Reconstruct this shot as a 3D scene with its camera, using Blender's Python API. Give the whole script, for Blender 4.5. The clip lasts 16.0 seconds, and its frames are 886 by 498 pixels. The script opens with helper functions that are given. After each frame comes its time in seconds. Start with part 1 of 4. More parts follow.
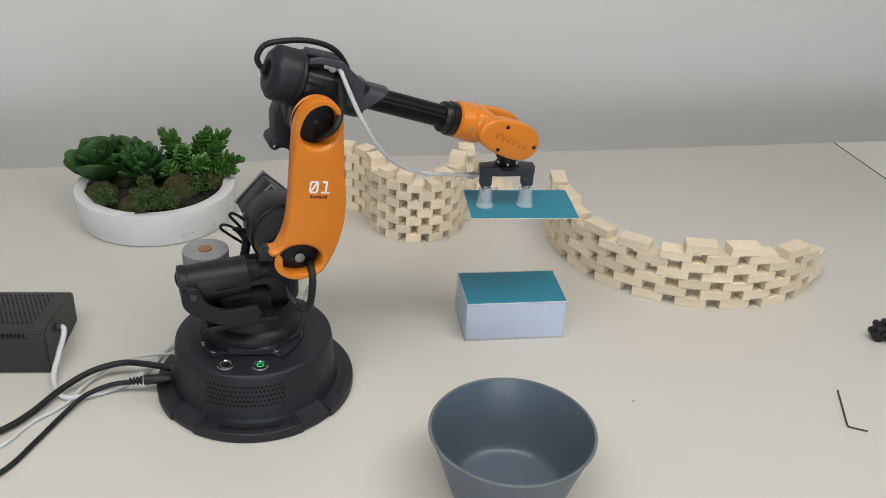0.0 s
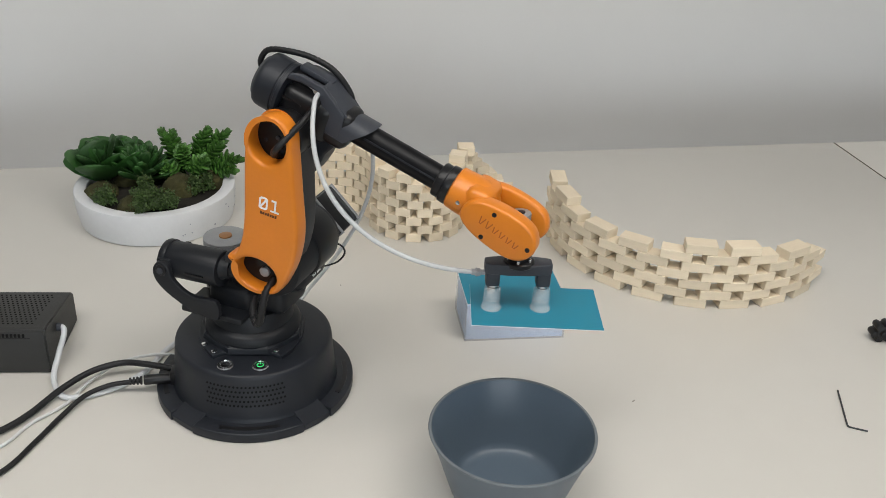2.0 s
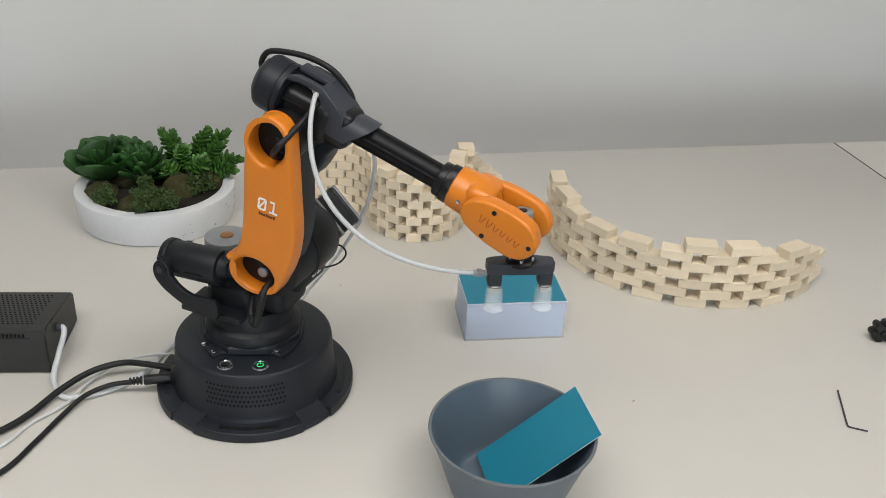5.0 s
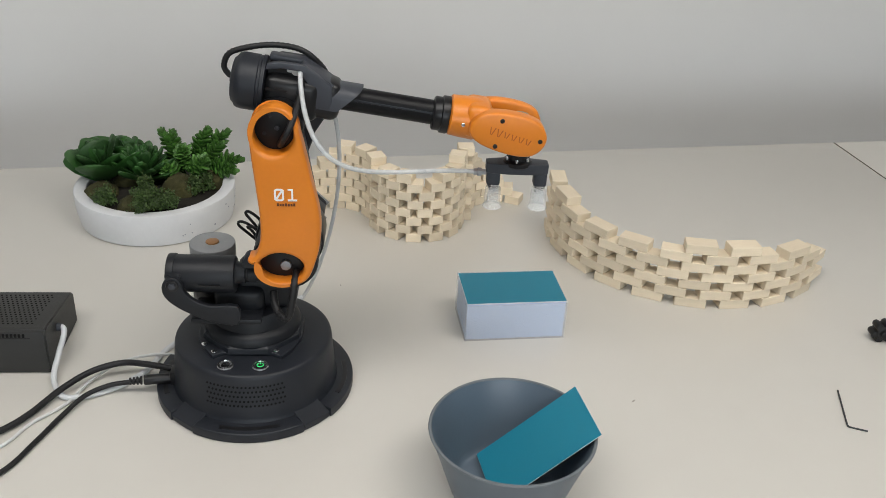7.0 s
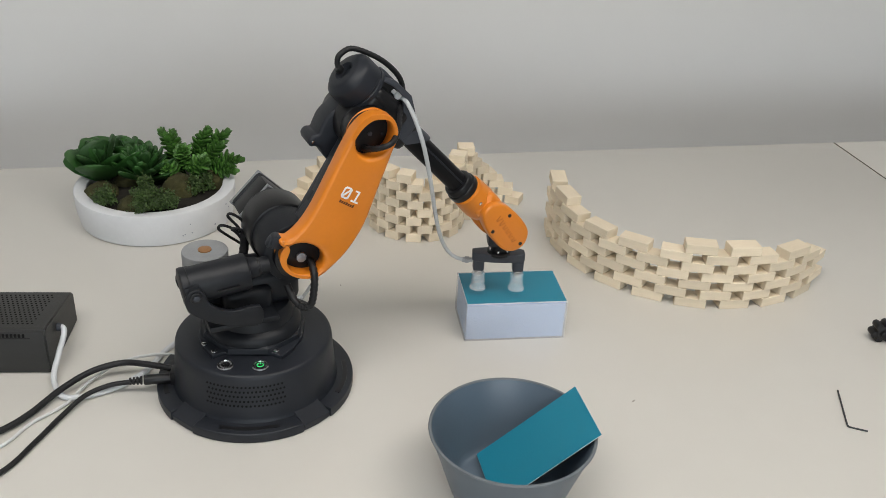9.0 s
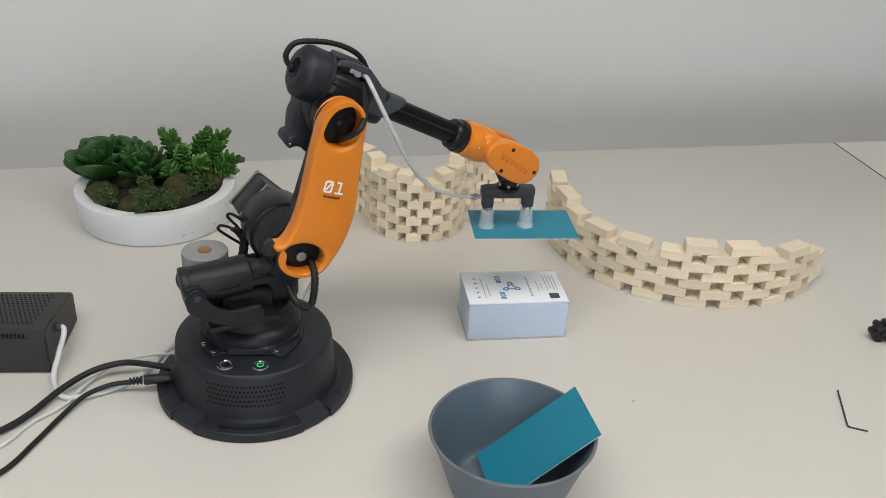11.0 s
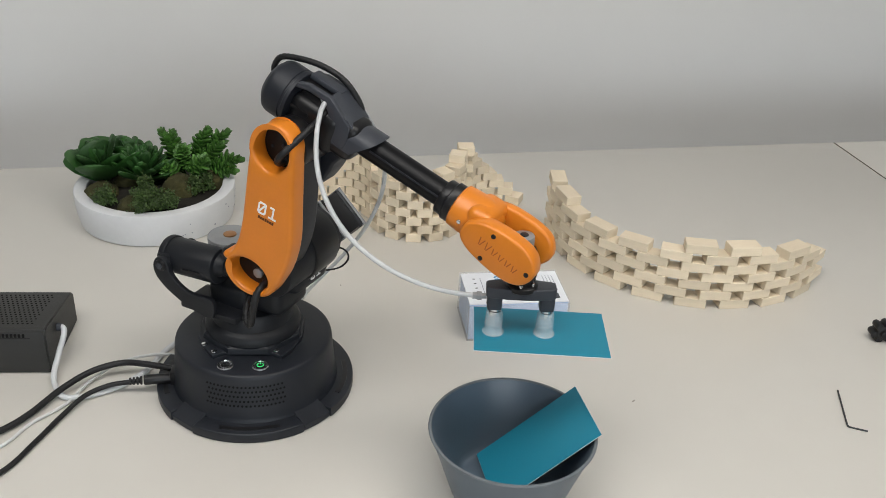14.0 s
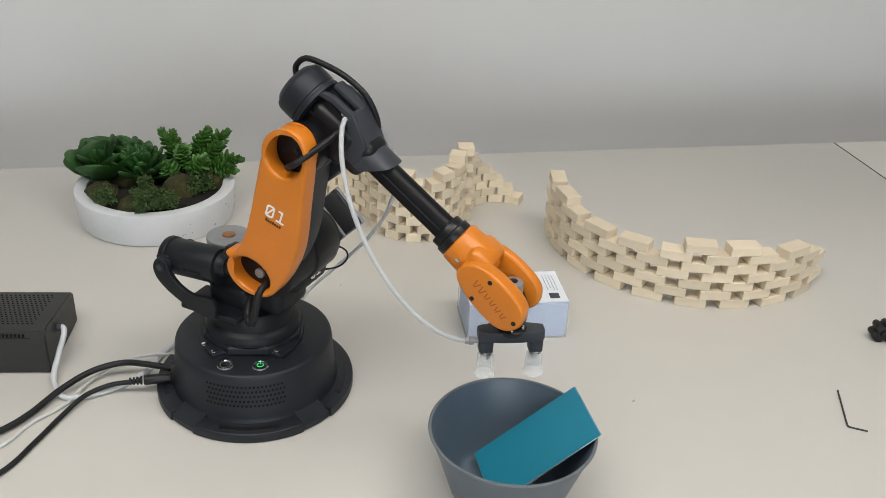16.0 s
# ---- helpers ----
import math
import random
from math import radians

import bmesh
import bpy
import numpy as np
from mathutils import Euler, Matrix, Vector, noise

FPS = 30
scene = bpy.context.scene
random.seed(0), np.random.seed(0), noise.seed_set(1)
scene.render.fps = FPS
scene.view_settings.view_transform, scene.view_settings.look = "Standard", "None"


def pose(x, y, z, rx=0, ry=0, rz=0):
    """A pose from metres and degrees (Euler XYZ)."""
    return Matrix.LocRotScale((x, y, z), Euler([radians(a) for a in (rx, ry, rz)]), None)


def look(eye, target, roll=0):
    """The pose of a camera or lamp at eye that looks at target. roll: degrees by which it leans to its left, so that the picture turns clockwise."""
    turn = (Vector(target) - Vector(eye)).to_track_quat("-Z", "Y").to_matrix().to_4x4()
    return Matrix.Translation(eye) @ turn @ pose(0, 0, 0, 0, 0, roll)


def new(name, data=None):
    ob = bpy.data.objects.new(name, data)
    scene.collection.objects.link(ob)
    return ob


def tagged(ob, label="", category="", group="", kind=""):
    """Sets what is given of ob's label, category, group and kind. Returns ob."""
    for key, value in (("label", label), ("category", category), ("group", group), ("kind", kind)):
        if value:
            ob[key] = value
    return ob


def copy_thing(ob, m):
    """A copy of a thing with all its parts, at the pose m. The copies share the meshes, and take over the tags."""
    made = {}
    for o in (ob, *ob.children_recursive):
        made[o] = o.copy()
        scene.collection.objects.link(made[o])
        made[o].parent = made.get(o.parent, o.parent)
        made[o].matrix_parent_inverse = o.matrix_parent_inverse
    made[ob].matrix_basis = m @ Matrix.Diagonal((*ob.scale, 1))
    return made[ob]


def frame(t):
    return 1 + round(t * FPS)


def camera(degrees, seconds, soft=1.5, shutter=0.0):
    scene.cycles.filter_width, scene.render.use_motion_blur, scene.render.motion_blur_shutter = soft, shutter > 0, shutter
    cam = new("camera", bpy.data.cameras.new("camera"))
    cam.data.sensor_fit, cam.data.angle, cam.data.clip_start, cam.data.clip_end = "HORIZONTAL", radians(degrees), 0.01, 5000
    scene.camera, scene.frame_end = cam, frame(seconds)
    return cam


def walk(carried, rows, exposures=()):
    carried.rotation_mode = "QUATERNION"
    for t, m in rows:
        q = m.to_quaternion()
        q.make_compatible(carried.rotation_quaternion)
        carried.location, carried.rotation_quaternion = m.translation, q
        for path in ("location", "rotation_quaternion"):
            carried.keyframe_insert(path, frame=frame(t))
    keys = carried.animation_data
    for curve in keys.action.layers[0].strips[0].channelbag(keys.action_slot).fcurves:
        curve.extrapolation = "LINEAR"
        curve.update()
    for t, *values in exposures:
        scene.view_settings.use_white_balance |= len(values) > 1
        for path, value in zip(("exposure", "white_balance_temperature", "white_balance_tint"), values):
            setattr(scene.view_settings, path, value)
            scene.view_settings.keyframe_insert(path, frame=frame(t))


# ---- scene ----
cam = camera(50.34, 16.0, soft=0.75)
EYE, AIM = (0.0911, -0.6409, 0.4761), (0.1539, 0.0593, 0.0942)
walk(cam, [(0.0, look(EYE, AIM, 3.13)), (16.0, look(EYE, AIM, 3.13))], exposures=[(0.0, 0.0), (16.0, 0.0)])

# ---- light: an office ceiling with flat lamps and daylight from windows behind the camera ----
world = bpy.data.worlds.new("world")
world.use_nodes = True
scene.world = world
sky = world.node_tree.nodes.new("ShaderNodeTexSky")
sky.sky_type, sky.sun_disc, sky.sun_elevation, sky.sun_rotation = "NISHITA", False, radians(40), radians(150)
world.node_tree.links.new(sky.outputs[0], world.node_tree.nodes["Background"].inputs[0])
world.node_tree.nodes["Background"].inputs[1].default_value = 0.1

WALL_TURN = 7.4                      # the back wall's turn against the robot
ROOM = pose(0, 0.4664, 0, 0, 0, WALL_TURN)   # origin on the wall's foot at table height, y into the wall
CEIL, FLOOR = 1.45, -0.74
PANELS = [(-0.52, -1.05), (0.72, -1.05)]
WARM, NEUTRAL = (1.0, 0.955, 0.90), (1.0, 0.985, 0.965)
for (px, py), watts, spread, tone in zip(PANELS, (8.9, 8.9), (180, 180), (NEUTRAL, WARM)):
    lamp = bpy.data.lights.new("ceiling_panel_light", "AREA")
    lamp.shape, lamp.size, lamp.size_y, lamp.energy, lamp.color = "RECTANGLE", 1.12, 0.56, watts, tone
    lamp.spread = radians(spread)
    ob = new("ceiling_panel_light", lamp)
    ob.matrix_world = ROOM @ pose(px, py, CEIL - 0.035)
lamp = bpy.data.lights.new("window_daylight", "AREA")
lamp.shape, lamp.size, lamp.size_y, lamp.energy, lamp.color = "RECTANGLE", 2.6, 1.1, 41, (0.875, 0.95, 1.0)
ob = new("window_daylight", lamp)
ob.matrix_world = ROOM @ pose(0.0, -4.38, 0.78, 90, 0, 0)


# ---- materials ----
def srgb(r, g, b):
    return tuple((c / 255 / 12.92 if c < 10.3 else ((c / 255 + 0.055) / 1.055) ** 2.4) for c in (r, g, b)) + (1.0,)


def material(name, color, rough=0.5, metal=0.0, vary=0.08, scale=40.0, bump=0.0, bump_scale=300.0, random=0.0, coat=0.0,
             alpha=None, transmission=0.0, island=False, sheen_spots=None, stretch=(1, 1, 1), sss=0.0):
    m = bpy.data.materials.new(name)
    m.use_nodes = True
    n, l = m.node_tree.nodes, m.node_tree.links
    b = n["Principled BSDF"]
    b.inputs["Metallic"].default_value = metal
    b.inputs["Coat Weight"].default_value = coat
    b.inputs["Transmission Weight"].default_value = transmission
    b.inputs["Subsurface Weight"].default_value = sss
    if sss:
        b.inputs["Subsurface Radius"].default_value = (0.004, 0.003, 0.002)
    tc = n.new("ShaderNodeTexCoord")
    mp = n.new("ShaderNodeMapping")
    mp.inputs["Scale"].default_value = stretch
    l.new(tc.outputs["Object"], mp.inputs["Vector"])
    big, fine = n.new("ShaderNodeTexNoise"), n.new("ShaderNodeTexNoise")
    for node, s in ((big, scale), (fine, scale * 9)):
        node.inputs["Scale"].default_value = s
        node.inputs["Detail"].default_value = 4
        l.new(mp.outputs[0], node.inputs["Vector"])
    add = n.new("ShaderNodeMath")
    add.operation = "MULTIPLY_ADD"
    add.inputs[1].default_value = 0.45
    l.new(fine.outputs[0], add.inputs[0])
    l.new(big.outputs[0], add.inputs[2])
    rng = n.new("ShaderNodeMapRange")
    rng.inputs["From Min"].default_value, rng.inputs["From Max"].default_value = 0.4, 1.05
    rng.inputs["To Min"].default_value, rng.inputs["To Max"].default_value = 1 - vary, 1 + vary
    l.new(add.outputs[0], rng.inputs["Value"])
    value = rng.outputs[0]
    if random:
        src = n.new("ShaderNodeNewGeometry").outputs["Random Per Island"] if island else n.new("ShaderNodeObjectInfo").outputs["Random"]
        r2 = n.new("ShaderNodeMapRange")
        r2.inputs["To Min"].default_value, r2.inputs["To Max"].default_value = 1 - random, 1 + random
        l.new(src, r2.inputs["Value"])
        mul = n.new("ShaderNodeMath")
        mul.operation = "MULTIPLY"
        l.new(value, mul.inputs[0])
        l.new(r2.outputs[0], mul.inputs[1])
        value = mul.outputs[0]
    mix = n.new("ShaderNodeVectorMath")
    mix.operation = "SCALE"
    mix.inputs[0].default_value = color[:3]
    l.new(value, mix.inputs["Scale"])
    l.new(mix.outputs[0], b.inputs["Base Color"])
    rr = n.new("ShaderNodeMapRange")
    rr.inputs["To Min"].default_value, rr.inputs["To Max"].default_value = max(0.02, rough - 0.07), min(1, rough + 0.07)
    l.new(big.outputs[0], rr.inputs["Value"])
    l.new(rr.outputs[0], b.inputs["Roughness"])
    if bump:
        bn, bt = n.new("ShaderNodeBump"), n.new("ShaderNodeTexNoise")
        bt.inputs["Scale"].default_value = bump_scale
        bt.inputs["Detail"].default_value = 3
        bn.inputs["Strength"].default_value = bump
        bn.inputs["Distance"].default_value = 0.0006
        l.new(mp.outputs[0], bt.inputs["Vector"])
        l.new(bt.outputs[0], bn.inputs["Height"])
        l.new(bn.outputs[0], b.inputs["Normal"])
    if alpha is not None:
        b.inputs["Alpha"].default_value = alpha
    return m


M_TABLE = material("cream_laminate", (0.57, 0.55, 0.508, 1), 0.36, vary=0.025, scale=3, bump=0.04, bump_scale=700)
M_TABLE.node_tree.nodes["Principled BSDF"].inputs["IOR"].default_value = 1.5
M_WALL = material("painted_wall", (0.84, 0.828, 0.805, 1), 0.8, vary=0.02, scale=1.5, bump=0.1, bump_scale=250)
# mid-grey for the unseen walls, so that they bounce less light
M_UNSEEN_WALL = material("unseen_wall_grey", (0.42, 0.42, 0.42, 1), 0.85, vary=0.03, scale=1.5)
# dark grey for the unseen floor, to hold down light bounced from below
M_UNSEEN_FLOOR = material("unseen_floor_grey", (0.16, 0.16, 0.165, 1), 0.95, vary=0.2, scale=30, bump=0.5)
M_CEIL = material("ceiling_paint", (0.6, 0.6, 0.6, 1), 0.9, vary=0.02, scale=2)
# near-black that paints the shade inside holes onto closed shapes
M_HOLE_SHADE = material("painted_hole_shade", (0.0015, 0.0015, 0.0017, 1), 0.9, vary=0.1, scale=60)
M_DARKALU = material("dark_anodised_metal", (0.045, 0.047, 0.052, 1), 0.45, metal=0.3, vary=0.12, scale=90, bump=0.1)
M_BLACK = material("dark_grey_plastic", (0.0128, 0.0150, 0.0202, 1), 0.47, vary=0.12, scale=60, bump=0.12, bump_scale=900)
M_TURRET = material("soft_black_plastic", (0.0078, 0.0090, 0.0120, 1), 0.5, vary=0.14, scale=60, bump=0.14, bump_scale=900)
M_BLACK2 = material("black_plastic", (0.007, 0.007, 0.008, 1), 0.38, vary=0.12, scale=60, bump=0.05, bump_scale=900)
M_TUBE = material("gloss_black_tube", (0.004, 0.004, 0.005, 1), 0.4, vary=0.1, scale=60)
M_GREY = material("slate_grey_print", (0.032, 0.036, 0.046, 1), 0.5, vary=0.1, scale=60, bump=0.15, bump_scale=1200)
M_ORANGE = material("orange_plastic", (0.66, 0.2, 0.014, 1), 0.36, vary=0.05, scale=40, bump=0.05, bump_scale=1000)
M_ORANGE_D = material("engraved_orange", (0.36, 0.09, 0.009, 1), 0.6, vary=0.1, scale=80)
M_BROWNINK = material("brown_ink", (0.11, 0.028, 0.006, 1), 0.6, vary=0.1, scale=80)
M_WHITEINK = material("white_ink", (0.8, 0.8, 0.8, 1), 0.5, vary=0.05, scale=200)
M_STEEL = material("brushed_steel", (0.66, 0.67, 0.68, 1), 0.22, metal=1.0, vary=0.1, scale=120)
M_ALU = material("cast_aluminium", (0.33, 0.34, 0.35, 1), 0.5, metal=0.55, vary=0.1, scale=100, bump=0.1)
M_BRASS = material("brass", (0.42, 0.22, 0.1, 1), 0.45, metal=0.8, vary=0.1, scale=200)
M_CABLE = material("black_cable", (0.008, 0.008, 0.009, 1), 0.45, vary=0.15, scale=200, bump=0.5, bump_scale=1500)
M_HOSE = material("translucent_white_hose", (0.74, 0.76, 0.78, 1), 0.35, vary=0.04, scale=60, alpha=0.72)
M_HOSE_B = material("milky_hose", (0.66, 0.68, 0.69, 1), 0.3, vary=0.03, scale=60, alpha=0.62)
M_CUP = material("clear_silicone", (0.86, 0.90, 0.92, 1), 0.3, vary=0.03, scale=80, alpha=0.24)
M_WIRE = material("white_wire", (0.6, 0.61, 0.6, 1), 0.45, vary=0.05, scale=60)
M_WOOD = material("pale_beech", (0.70, 0.60, 0.45, 1), 0.66, vary=0.07, scale=60, bump=0.15, bump_scale=500, random=0.1, stretch=(0.25, 1, 1.6))
M_TEAL = material("teal_card_print", (0.006, 0.19, 0.285, 1), 0.5, vary=0.04, scale=50)
M_PAPER = material("white_card", (0.76, 0.78, 0.82, 1), 0.6, vary=0.03, scale=60)
M_STACK = material("card_edges", (0.47, 0.575, 0.77, 1), 0.6, vary=0.05, scale=30, bump=0.5, bump_scale=900, stretch=(0.05, 0.05, 3))
M_CLEAR = material("clear_plastic", (0.9, 0.93, 0.97, 1), 0.12, vary=0.02, scale=30, alpha=0.16)
M_BLUEINK = material("blue_ink", (0.02, 0.2, 0.42, 1), 0.5, vary=0.05, scale=200)
M_GREYINK = material("grey_ink", (0.28, 0.3, 0.35, 1), 0.5, vary=0.05, scale=200)
M_DARKINK = material("dark_ink", (0.04, 0.045, 0.06, 1), 0.5, vary=0.05, scale=200)
M_BOWL = material("slate_blue_melamine", (0.085, 0.115, 0.148, 1), 0.36, vary=0.03, scale=40, bump=0.03, bump_scale=800)
M_RIM = material("pale_bowl_rim", (0.13, 0.148, 0.162, 1), 0.4, vary=0.1, scale=120)
M_POT = material("white_stone_pot", (0.62, 0.63, 0.645, 1), 0.6, vary=0.05, scale=20, bump=0.25, bump_scale=250)
M_SOIL = material("dark_soil", (0.014, 0.012, 0.008, 1), 0.95, vary=0.4, scale=120, bump=1.0, bump_scale=300)
M_MOSS = material("brown_green_moss", (0.042, 0.040, 0.011, 1), 0.95, vary=0.5, scale=90, bump=1.0, bump_scale=600)
M_LEAF = material("dark_succulent_leaf", (0.018, 0.068, 0.011, 1), 0.55, vary=0.45, scale=50, random=0.3, bump=0.2)
M_LEAF2 = material("bright_succulent_leaf", (0.05, 0.14, 0.02, 1), 0.5, vary=0.25, scale=60, random=0.3, island=True)
M_FERN = material("olive_sprig", (0.045, 0.082, 0.018, 1), 0.6, vary=0.3, scale=90, random=0.45, island=True)
M_CTRL = material("charcoal_plastic", (0.026, 0.026, 0.025, 1), 0.5, vary=0.1, scale=50, bump=0.2, bump_scale=1000)
M_SEAM = material("seam_shadow_gap", (0.1, 0.08, 0.06, 1), 0.9, vary=0.1, scale=50)
M_GLOW = bpy.data.materials.new("green_led")
M_GLOW.use_nodes = True
M_GLOW.node_tree.nodes["Principled BSDF"].inputs["Base Color"].default_value = (0.02, 0.3, 0.06, 1)
M_GLOW.node_tree.nodes["Principled BSDF"].inputs["Emission Color"].default_value = (0.05, 0.9, 0.25, 1)
M_GLOW.node_tree.nodes["Principled BSDF"].inputs["Emission Strength"].default_value = 0.8
M_PANEL = bpy.data.materials.new("lamp_diffuser")
M_PANEL.use_nodes = True
M_PANEL.node_tree.nodes["Principled BSDF"].inputs["Emission Color"].default_value = (1, 0.96, 0.9, 1)
M_PANEL.node_tree.nodes["Principled BSDF"].inputs["Emission Strength"].default_value = 2.6


for mm in (M_HOLE_SHADE, M_TURRET, M_BLACK, M_BLACK2, M_TUBE, M_CTRL, M_CABLE):
    mm.node_tree.nodes["Principled BSDF"].inputs["Specular IOR Level"].default_value = 0.36


M_TUBE.node_tree.nodes["Principled BSDF"].inputs["Specular IOR Level"].default_value = 0.2


# ---- mesh helpers ----
def mesh_of(bm, name, mat, smooth=True):
    me = bpy.data.meshes.new(name)
    bmesh.ops.recalc_face_normals(bm, faces=bm.faces)
    for f in bm.faces:
        f.smooth = smooth
    if smooth:
        for e in bm.edges:
            if len(e.link_faces) == 2 and e.calc_face_angle(0) > radians(38):
                e.smooth = False
    bm.to_mesh(me)
    bm.free()
    me.materials.append(mat)
    return me


def part(name, bm, mat, parent, label="", m=None, smooth=True):
    ob = new(name, mesh_of(bm, name, mat, smooth) if isinstance(bm, bmesh.types.BMesh) else bm)
    if not isinstance(bm, bmesh.types.BMesh) and not bm.materials:
        bm.materials.append(mat)
    ob.parent = parent
    if m is not None:
        ob.matrix_local = m
    if label:
        ob["label"] = label
    return ob


def empty(name, m, label, category, group="", kind=""):
    ob = new(name)
    ob.empty_display_size = 0.02
    ob.matrix_world = m
    return tagged(ob, label, category, group, kind)


def thing(name, bm, mat, m, label, category, group="", kind="", smooth=True):
    ob = new(name, mesh_of(bm, name, mat, smooth))
    ob.matrix_world = m
    return tagged(ob, label, category, group, kind)


def box(x0, x1, y0, y1, z0, z1, bevel=0.0, seg=2, into=None):
    bm = bmesh.new()
    bmesh.ops.create_cube(bm, size=1, matrix=Matrix.Translation(((x0 + x1) / 2, (y0 + y1) / 2, (z0 + z1) / 2)) @ Matrix.Diagonal((x1 - x0, y1 - y0, z1 - z0, 1)))
    if bevel:
        bmesh.ops.bevel(bm, geom=bm.edges[:], offset=bevel, segments=seg, affect="EDGES", profile=0.5)
    return merge(into, bm)


def merge(into, bm, m=None):
    if m is not None:
        bmesh.ops.transform(bm, matrix=m, verts=bm.verts)
    if into is None:
        return bm
    me = bpy.data.meshes.new("tmp")
    bm.to_mesh(me)
    bm.free()
    into.from_mesh(me)
    bpy.data.meshes.remove(me)
    return into


def lathe(profile, seg=40, m=None, into=None):
    """Turns (radius, height) pairs round z."""
    bm = bmesh.new()
    rings = []
    for r, z in profile:
        if r < 1e-6:
            rings.append([bm.verts.new((0, 0, z))])
        else:
            rings.append([bm.verts.new((r * math.cos(2 * math.pi * i / seg), r * math.sin(2 * math.pi * i / seg), z)) for i in range(seg)])
    for a, b in zip(rings, rings[1:]):
        for i in range(seg):
            j = (i + 1) % seg
            if len(a) == 1 and len(b) == 1:
                continue
            if len(a) == 1:
                bm.faces.new((a[0], b[i], b[j]))
            elif len(b) == 1:
                bm.faces.new((a[i], a[j], b[0]))
            else:
                bm.faces.new((a[i], a[j], b[j], b[i]))
    return merge(into, bm, m)


def rounded(r, z0, z1, c=0.001, seg=28, m=None, into=None):
    """A solid cylinder with rounded rims."""
    return lathe([(0, z0), (r - c, z0), (r - 0.3 * c, z0 + 0.3 * c), (r, z0 + c), (r, z1 - c), (r - 0.3 * c, z1 - 0.3 * c), (r - c, z1), (0, z1)], seg, m, into)


ALONG_X = Matrix.Rotation(radians(90), 4, "Y")     # turns z to x
ALONG_Y = Matrix.Rotation(radians(-90), 4, "X")    # turns z to y
TO_XZ = Matrix.Rotation(radians(90), 4, "X")       # lays a flat xy drawing into xz, its front to -y


def spline_points(pts, n=6, closed=True):
    """Catmull-Rom points through a short outline."""
    out, k = [], len(pts)
    P = [Vector(p) for p in pts]
    for i in range(k if closed else k - 1):
        a, b, c, d = (P[(i + s) % k] if closed else P[min(max(i + s, 0), k - 1)] for s in (-1, 0, 1, 2))
        for j in range(n):
            t = j / n
            out.append(0.5 * (2 * b + (c - a) * t + (2 * a - 5 * b + 4 * c - d) * t * t + (3 * b - a - 3 * c + d) * t ** 3))
    if not closed:
        out.append(P[-1])
    return out


def plate(outlines, half, bevel, name="plate"):
    """A flat body with holes: outlines in xy, thickness along z, rounded edges."""
    cu = bpy.data.curves.new(name, "CURVE")
    cu.dimensions, cu.fill_mode = "2D", "BOTH"
    cu.extrude, cu.bevel_depth, cu.bevel_resolution, cu.offset = half - bevel, bevel, 2, -bevel
    for pts in outlines:
        s = cu.splines.new("POLY")
        s.points.add(len(pts) - 1)
        for p, q in zip(s.points, pts):
            p.co = (q[0], q[1], 0, 1)
        s.use_cyclic_u = True
    ob = bpy.data.objects.new(name, cu)
    scene.collection.objects.link(ob)
    me = bpy.data.meshes.new_from_object(ob.evaluated_get(bpy.context.evaluated_depsgraph_get()))
    bpy.data.objects.remove(ob)
    bpy.data.curves.remove(cu)
    bm = bmesh.new()
    bm.from_mesh(me)
    bpy.data.meshes.remove(me)
    bmesh.ops.remove_doubles(bm, verts=bm.verts, dist=1e-6)
    return bm


def ellipse(cx, cy, rx, ry, n=28):
    return [(cx + rx * math.cos(2 * math.pi * i / n), cy + ry * math.sin(2 * math.pi * i / n)) for i in range(n)]


def square(h):
    return [(-h, -h), (h, -h), (h, h), (-h, h)]


def digits(h, depth=0.0002):
    """A slashed zero and a one with flag and foot, h high, middle at the origin."""
    w, s = 0.36 * h, 0.07 * h
    x0 = -0.47 * h
    ring = [(x0 + w * a, 0.5 * h * b) for a, b in ((-0.6, 1), (0.6, 1), (1, 0.75), (1, -0.75), (0.6, -1), (-0.6, -1), (-1, -0.75), (-1, 0.75))]
    hole = [(x0 + (w - 2 * s) * a, (0.5 * h - 2 * s) * b) for a, b in ((-0.6, 1), (0.6, 1), (1, 0.8), (1, -0.8), (0.6, -1), (-0.6, -1), (-1, -0.8), (-1, 0.8))]
    bm = plate([ring, hole], depth, depth * 0.2)
    merge(bm, box(-0.44 * h, 0.44 * h, -s, s, -depth, depth), Matrix.Translation((x0, 0, 0)) @ Matrix.Rotation(radians(58), 4, "Z"))
    x1 = 0.5 * h
    box(x1 - s, x1 + s, -0.5 * h, 0.5 * h, -depth, depth, into=bm)
    box(x1 - 0.32 * h, x1 - s, 0.5 * h - 2 * s, 0.5 * h, -depth, depth, into=bm)
    box(x1 - 0.34 * h, x1 + 0.34 * h, -0.5 * h, -0.5 * h + 2 * s, -depth, depth, into=bm)
    return bm


